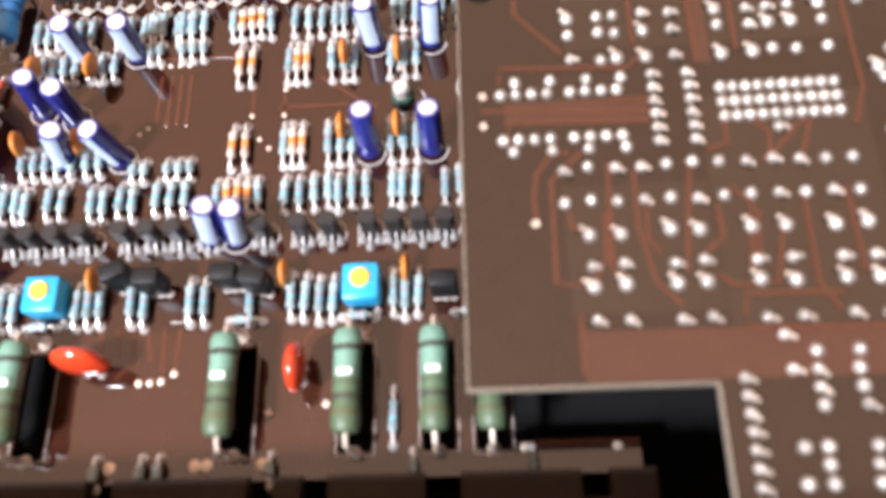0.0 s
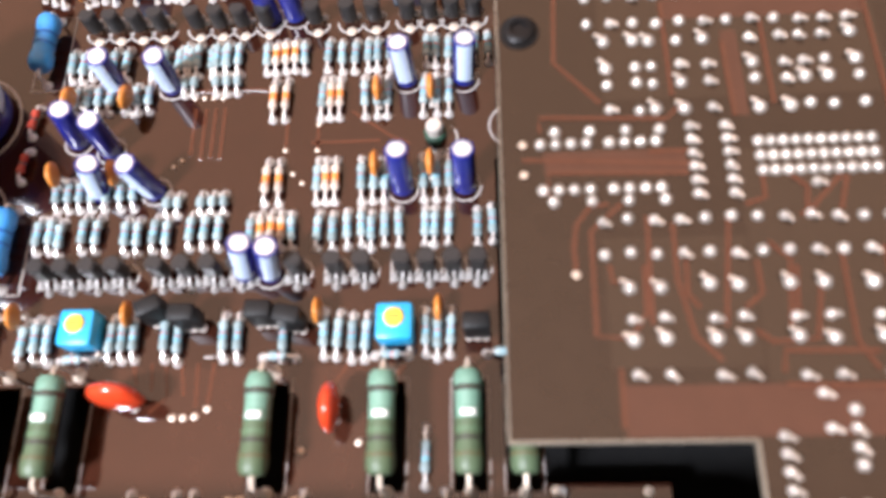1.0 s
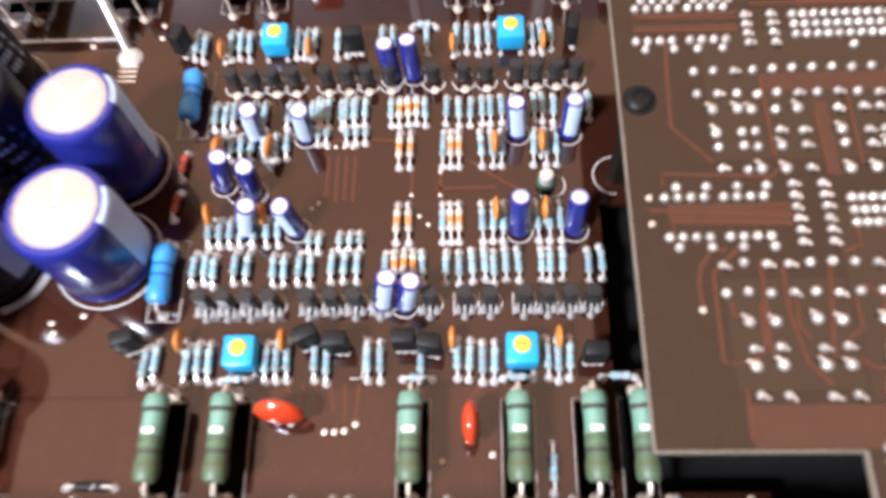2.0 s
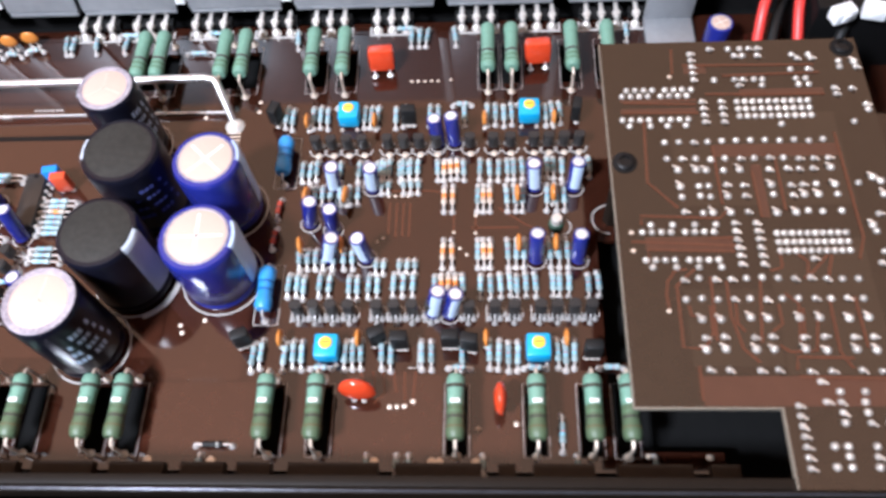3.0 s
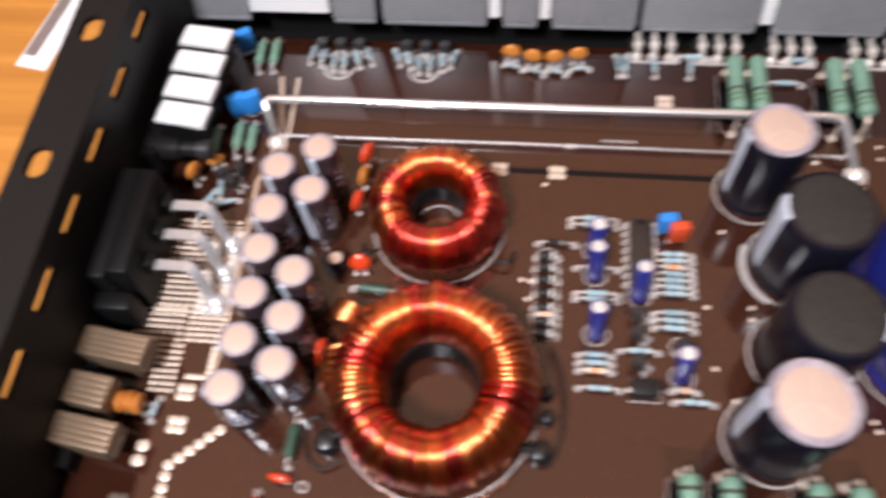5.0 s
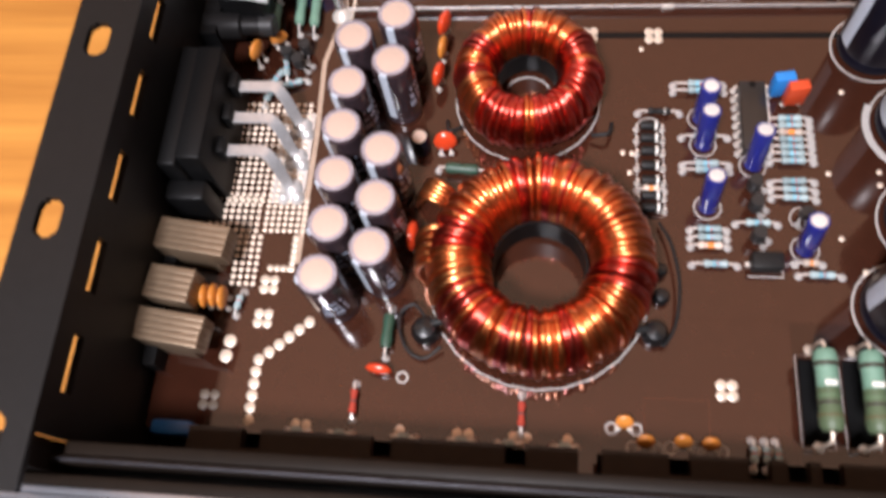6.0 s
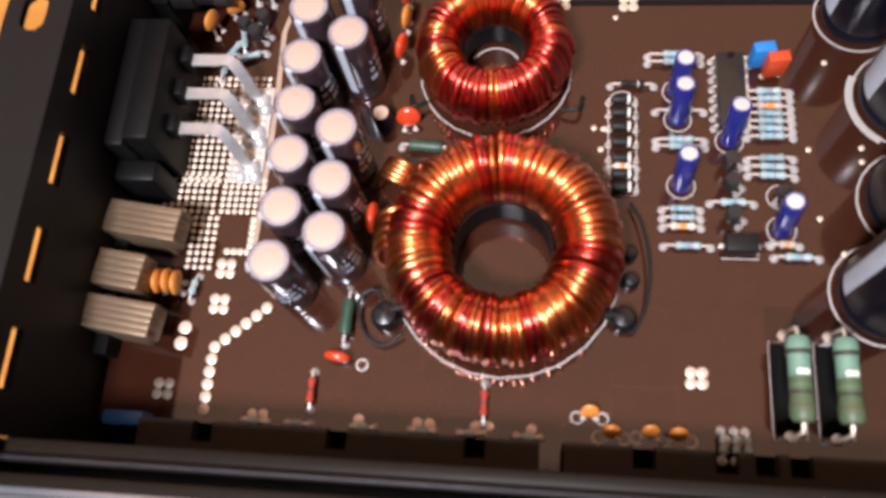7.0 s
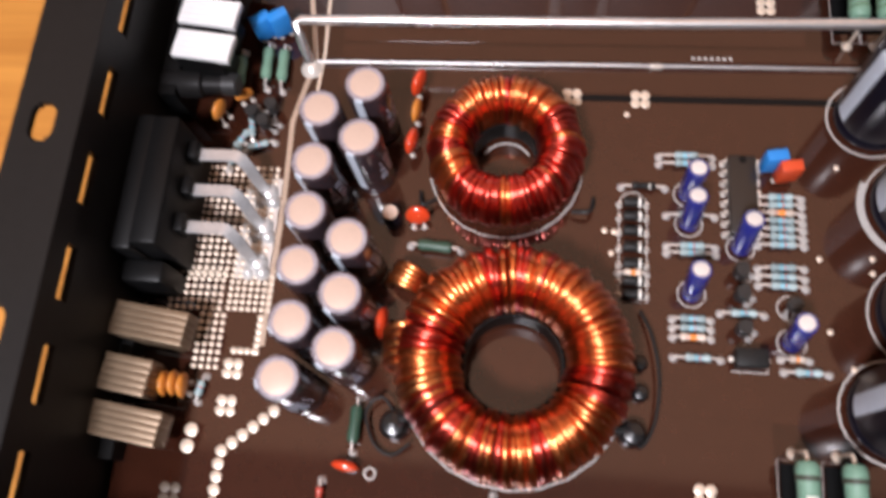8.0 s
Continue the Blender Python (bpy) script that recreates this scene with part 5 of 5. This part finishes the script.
# ---- upper board, seen on its soldered side ----
Z2 = 29.5
upper = thing("upper_circuit_board", P(0, 0, Z2), "brown circuit board lying on posts with its soldered side up", "circuit board")
part("laminate", slab(-2.4, 69, -1.0, 124.8, -1.6, 0, [(-2.5, 30.2, -1.1, 16.9)]), UPPER_MASK, upper, smooth=False)
part("cut_edge", box(-2.62, 16.9, -1.7, -2.35, 124.8, 0.03, 0.1), EDGE, upper, "pale rough cut edge")
part("cut_edge", box(-2.62, 16.62, -1.7, 30.2, 16.95, 0.03, 0.1), EDGE, upper, "pale rough cut edge")
part("cut_edge", box(30.15, -1.0, -1.7, 30.42, 16.9, 0.03, 0.1), EDGE, upper, "pale rough cut edge")
for a in ((12, 26.5, 32.6, 46), (14, 69.5, 58, 99), (33, 24.6, 57, 60)):
    part("dark_area", box(a[0], a[1], 0.002, a[2], a[3], 0.008), SHADE_MASK, upper, smooth=False)

joint = [None, None, None, None]


def solder_joint(x, y, kind=0):
    if joint[kind] is None:
        if kind == 0:
            bm = lathe([(0.95, 0), (0.93, 0.2), (0.74, 0.6), (0.4, 0.9), (0.02, 1.0)], 10)
        else:
            r = (0, 0.8, 1.1, 0.85)[kind]
            bm = lathe([(r, 0), (r * 0.97, 0.2), (r * 0.78, 0.65), (r * 0.4, 0.95), (0.02, 1.05)], 10)
            tube(([], [(0, 0, 0.5), (0.5, -0.4, 0.75), (1.15, -0.9, 0.6)], [(0, 0.1, 0.5), (-0.8, 0.7, 0.75), (-1.4, 1.05, 0.6)], [(0, 0, 0.5), (0.6, -0.2, 0.8), (1.15, -0.45, 0.6)])[kind], 0.36, 6, bm)
        joint[kind] = part("solder_joint", bm, SOLDER, upper, at=P(x, y, 0))
        return
    again(joint[kind], P(x, y, 0, 0, 0, random.uniform(-14, 14)))


PAIRS = (15.4, 19.8, 26.7, 30.7, 37.8, 42.5, 49.2, 53.6)
TENS = (14.8, 19.5, 22.0, 26.4, 30.6, 37.8, 42.5, 45.5, 49.0, 53.7)
for y in (89.6, 84.0, 48.9, 43.6):
    for i in range(12):
        solder_joint(12.3 + 3.75 * i, y + random.uniform(-0.3, 0.3), random.choice((0, 0, 1)))
for y in (38.5, 33.8, 30.7, 25.6):
    for x in PAIRS:
        solder_joint(x, y + random.uniform(-0.25, 0.25), {38.5: 2, 33.8: 3, 30.7: 2, 25.6: 1}[y])
for y in (80.6, 75.6, 72.5, 67.6):
    for x in TENS:
        solder_joint(x, y + random.uniform(-0.25, 0.25), random.choice((0, 1, 2)))
for y, x0 in ((107.3, 3.8), (105.2, 2.4), (97.1, 1.9), (62.0, 3.8), (54.1, 3.9)):
    for i in range(8):
        solder_joint(x0 + 2.36 * i + (1.1 if i > 3 else 0), y)
for y, xs in ((95.0, (3.6, 9.2, 13.8, 18.6)), (64.1, (6.1, 11.5, 17.0, 22.2)), (52.1, (5.4, 11.1, 16.5, 21.9))):
    for x in xs:
        solder_joint(x, y)
for x0, y0, n in ((23.7, 103.0, 4), (28.8, 103.0, 4), (26.7, 64.4, 6), (32.0, 64.4, 6), (22.5, 120.0, 5), (33.6, 17.3, 7)):
    for i in range(n):
        solder_joint(x0, y0 - 2.3 * i, 1)
for x0, y0 in ((33.2, 102.8), (36.7, 61.4)):
    for i in range(10):
        for j in range(3):
            solder_joint(x0 + (2.1 if x0 < 35 else 1.85) * i, y0 - 2.5 * j)
for y, xs in ((121.7, (28.1, 33.6, 36.8, 39.1, 41.5)), (119.1, (34.8, 37.2, 41.1, 50.6, 55.3)), (117.8, (51.9, 55.7)), (113.8, (49.5, 54.1)), (110.5, (28.2, 33.6, 35.9, 39.0, 41.3, 50.4, 53.0)), (108.4, (34.4, 40.9, 50.8, 53.5)),
              (20.6, (43.3, 48.8, 54.3)), (18.2, (39.8, 43.0, 48.3)), (15.8, (42.9, 48.3)), (13.5, (43.0, 48.4, 52.6)), (8.3, (39.6, 42.5, 48.6)), (6.1, (42.3, 48.2)), (3.8, (39.2, 42.4, 48.1))):
    for x in xs:
        solder_joint(x, y, random.choice((0, 1)))
for x, y in ((63.5, 77.7), (59.6, 76.0), (65.2, 76.4), (67.0, 101.1), (67.4, 99.3), (62.8, 95.4), (63.1, 116.5), (67.2, 116.2), (63.0, 114.4), (67.3, 114.2), (59.9, 106.9), (64.4, 106.7), (60.0, 104.9), (65.1, 72.5), (62.4, 66.7), (60.3, 63.5), (60.8, 61.7), (61.3, 56.0), (59.9, 52.9), (39.5, 22.9), (44.1, 54.2), (43.8, 95.0)):
    solder_joint(x, y, random.choice((0, 1, 2)))
for x, y in ((1.0, 62.0), (1.0, 56.8), (7.9, 40.4), (16.0, 112)):
    part("via", lathe([(0.6, 0), (0.55, 0.2), (0.02, 0.25)], 10), PAD, upper, at=P(x, y))
# tracks of the upper board
for k, tr in enumerate(([(15.3, 51.6), (10.5, 47.2), (10.2, 31.2), (15.2, 30.8)], [(18.8, 49.5), (18.1, 32.8)], [(22.4, 48.3), (22.2, 39.4), (23.8, 30.9), (27.0, 27.5)],
           [(7.5, 97.2), (6.5, 77.0), (13.4, 69.1)], [(30.5, 48.8), (28.2, 32.3)], [(0.8, 59.4), (26.5, 58.0)], [(4.6, 53.1), (4.8, 57.0), (25.7, 56.4)]), 0):
    part("track", ribbon(tr, 0.75, 0.0, 0.06 + 0.004 * k), TRACE, upper)
for k, tr in enumerate(([(35.6, 44.9), (38.3, 42.1), (36.9, 31.9)], [(47.7, 55.3), (42.7, 50.0), (40.9, 48.9)], [(17.6, 122.2), (16.9, 112.8)], [(13.2, 26.6), (13.0, 18.4)], [(12.8, 41.8), (13.0, 39.2), (15.4, 39.1)], [(17.7, 41.7), (17.4, 34.4), (15.5, 31.6)], [(23.7, 42.4), (23.4, 37.2), (24.9, 35.1)], [(33.6, 42.1), (33.7, 37.0), (31.1, 35.0)],
           [(39.0, 41.1), (38.1, 33.6)], [(42.3, 40.1), (40.2, 30.3), (34.2, 30.0), (32.1, 31.7)], [(8.0, 41), (7.8, 44.5), (8.4, 48.2), (10.7, 51.3), (13.4, 51.5)], [(3.7, 64.2), (3.8, 66.8), (23.4, 65.9), (25.3, 67.9)],
           [(36.4, 55.6), (36.3, 51.9), (33.3, 50.9)], [(40.5, 55.5), (42.6, 53.5), (42.0, 49.8)], [(48.6, 55.2), (46.8, 49.7)], [(35.0, 25.7), (35.5, 28.8), (48.1, 28.5)],
           [(45.6, 44), (45.4, 30), (47.5, 26)], [(51.6, 44), (51.8, 31)], [(20, 60.2), (26, 60.2)], [(2.5, 103), (22, 102.2)], [(2, 99.6), (22.4, 99.2)], [(33.5, 80), (33.8, 66)], [(56.8, 92), (57.2, 60), (55, 54)], [(25, 105.6), (57, 105)],
           [(20, 116), (56, 115.4)], [(40, 84), (40, 68)], [(24.5, 88), (24.6, 70)], [(35, 24.0), (57, 23.6)], [(30.5, 112), (57, 112.6)]), 8):
    part("track", ribbon(tr, 0.75, 0.0, 0.06 + 0.004 * k), TRACE, upper)
for a in ((1.6, 99.2, 22, 101.0), (1.6, 103.2, 22.4, 104.2), (24.6, 84.6, 57, 88.6), (4.2, 56.6, 25.6, 60.6), (33.4, 66.0, 36.0, 82.0), (34.5, 104.6, 57.0, 107.2), (20.2, 113.0, 26.4, 116.6)):
    part("broad_track", box(a[0], a[1], 0.002, a[2], a[3], 0.014), RED_POUR, upper, smooth=False)
part("broad_track", box(13.2, 17.2, 0.002, 56, 24.2, 0.014), RED_POUR, upper, smooth=False)
screw = thing("board_screw", P(1.2, 83.2, Z2), "dark recessed screw head in the upper board", "screw")
part("head", lathe([(2.6, 0.05), (2.6, 0.9), (2.1, 1.3), (1.5, 1.35), (1.4, 0.7), (0.02, 0.7)], 20), CHASSIS, screw)
part("washer", lathe([(3.3, 0.0), (3.3, 0.25), (2.5, 0.3)], 20), PANEL, screw)
copy_thing(screw, P(65.0, 121.4, Z2))
for x, y in ((1.2, 83.2), (65.0, 121.4), (63.5, 40.0)):
    s = thing("board_post", P(x, y, 0), "dark hexagonal post carrying the upper board", "post", "posts under the upper board")
    part("post", lathe([(2.4, 0), (2.4, Z2 - 1.7)], 6), RAIL, s)
dots([(5.4, 13.2), (20.5, 13.0)], 0.9)

# ---- loose parts beyond the upper board ----
t = electrolytic(39.5, 148.0, 4.0, 13.0, "blue", 90)
for pts, mat_, words in (([(47, 128, 4), (48, 137, 16), (50, 146, 24), (56, 154, 22), (58, 166, 12)], INSUL_RED, "red insulated wire"), ([(62, 128, 4), (61, 138, 14), (62, 150, 22), (70, 160, 20), (84, 166, 10)], INSUL_RED, "red insulated wire"),
                         ([(53, 128, 4), (54, 140, 12), (60, 156, 14), (70, 168, 8)], WIRE_BLACK, "black insulated wire"), ([(70, 126, 4), (74, 140, 18), (86, 150, 18), (98, 168, 8)], WIRE_BLACK, "black insulated wire"),
                         ([(76, 80, 4), (84, 96, 20), (88, 118, 24), (92, 140, 12)], WIRE_BLACK, "black insulated wire")):
    w = thing("wire", P(0, 0), words + " running beyond the upper board", "wire", "wires beyond the upper board")
    part("insulation", tube(smooth_path(pts, 6), 1.6, 10), mat_, w)
sock = thing("socket_block", P(0, 0), "black socket block beyond the upper board", "socket")
part("body", box(64, 140, -1, 122, 168, 26, 1.5), PLASTIC, sock)
for x, y, rz in ((70.0, 137.5, 20), (79.5, 138.5, -15)):
    c = thing("white_connector", P(x, y, 24, 0, 0, rz), "small white plastic connector on the socket block", "connector", "white connectors")
    part("shell", box(-3.4, -2.2, 0, 3.4, 2.2, 4.4, 0.5), PAPER, c)
    part("latch", box(-1.2, -2.7, 1.0, 1.2, -2.2, 3.6, 0.2), PAPER, c)
bracket = thing("grey_bracket", P(0, 0), "grey metal bracket beside the upper board", "bracket")
part("plate", box(18, 146, 0.1, 34, 162, 3, 0.5), ALU, bracket)
part("leg", box(18, 160, 3, 34, 162, 22, 0.5), ALU, bracket)

# unseen holder and cord, added to go with the point light
lamp = thing("pendant_lamp", pose(-0.345, -0.24, 0.65), "made-up white holder and cord for the unseen point light", "lamp")
part("holder", lathe([(14, 0), (20, 6), (20, 30), (8, 42), (3, 50)], 24), CEILING, lamp)
part("cord", lathe([(2.5, 49), (2.5, 1049)], 10), CEILING, lamp)
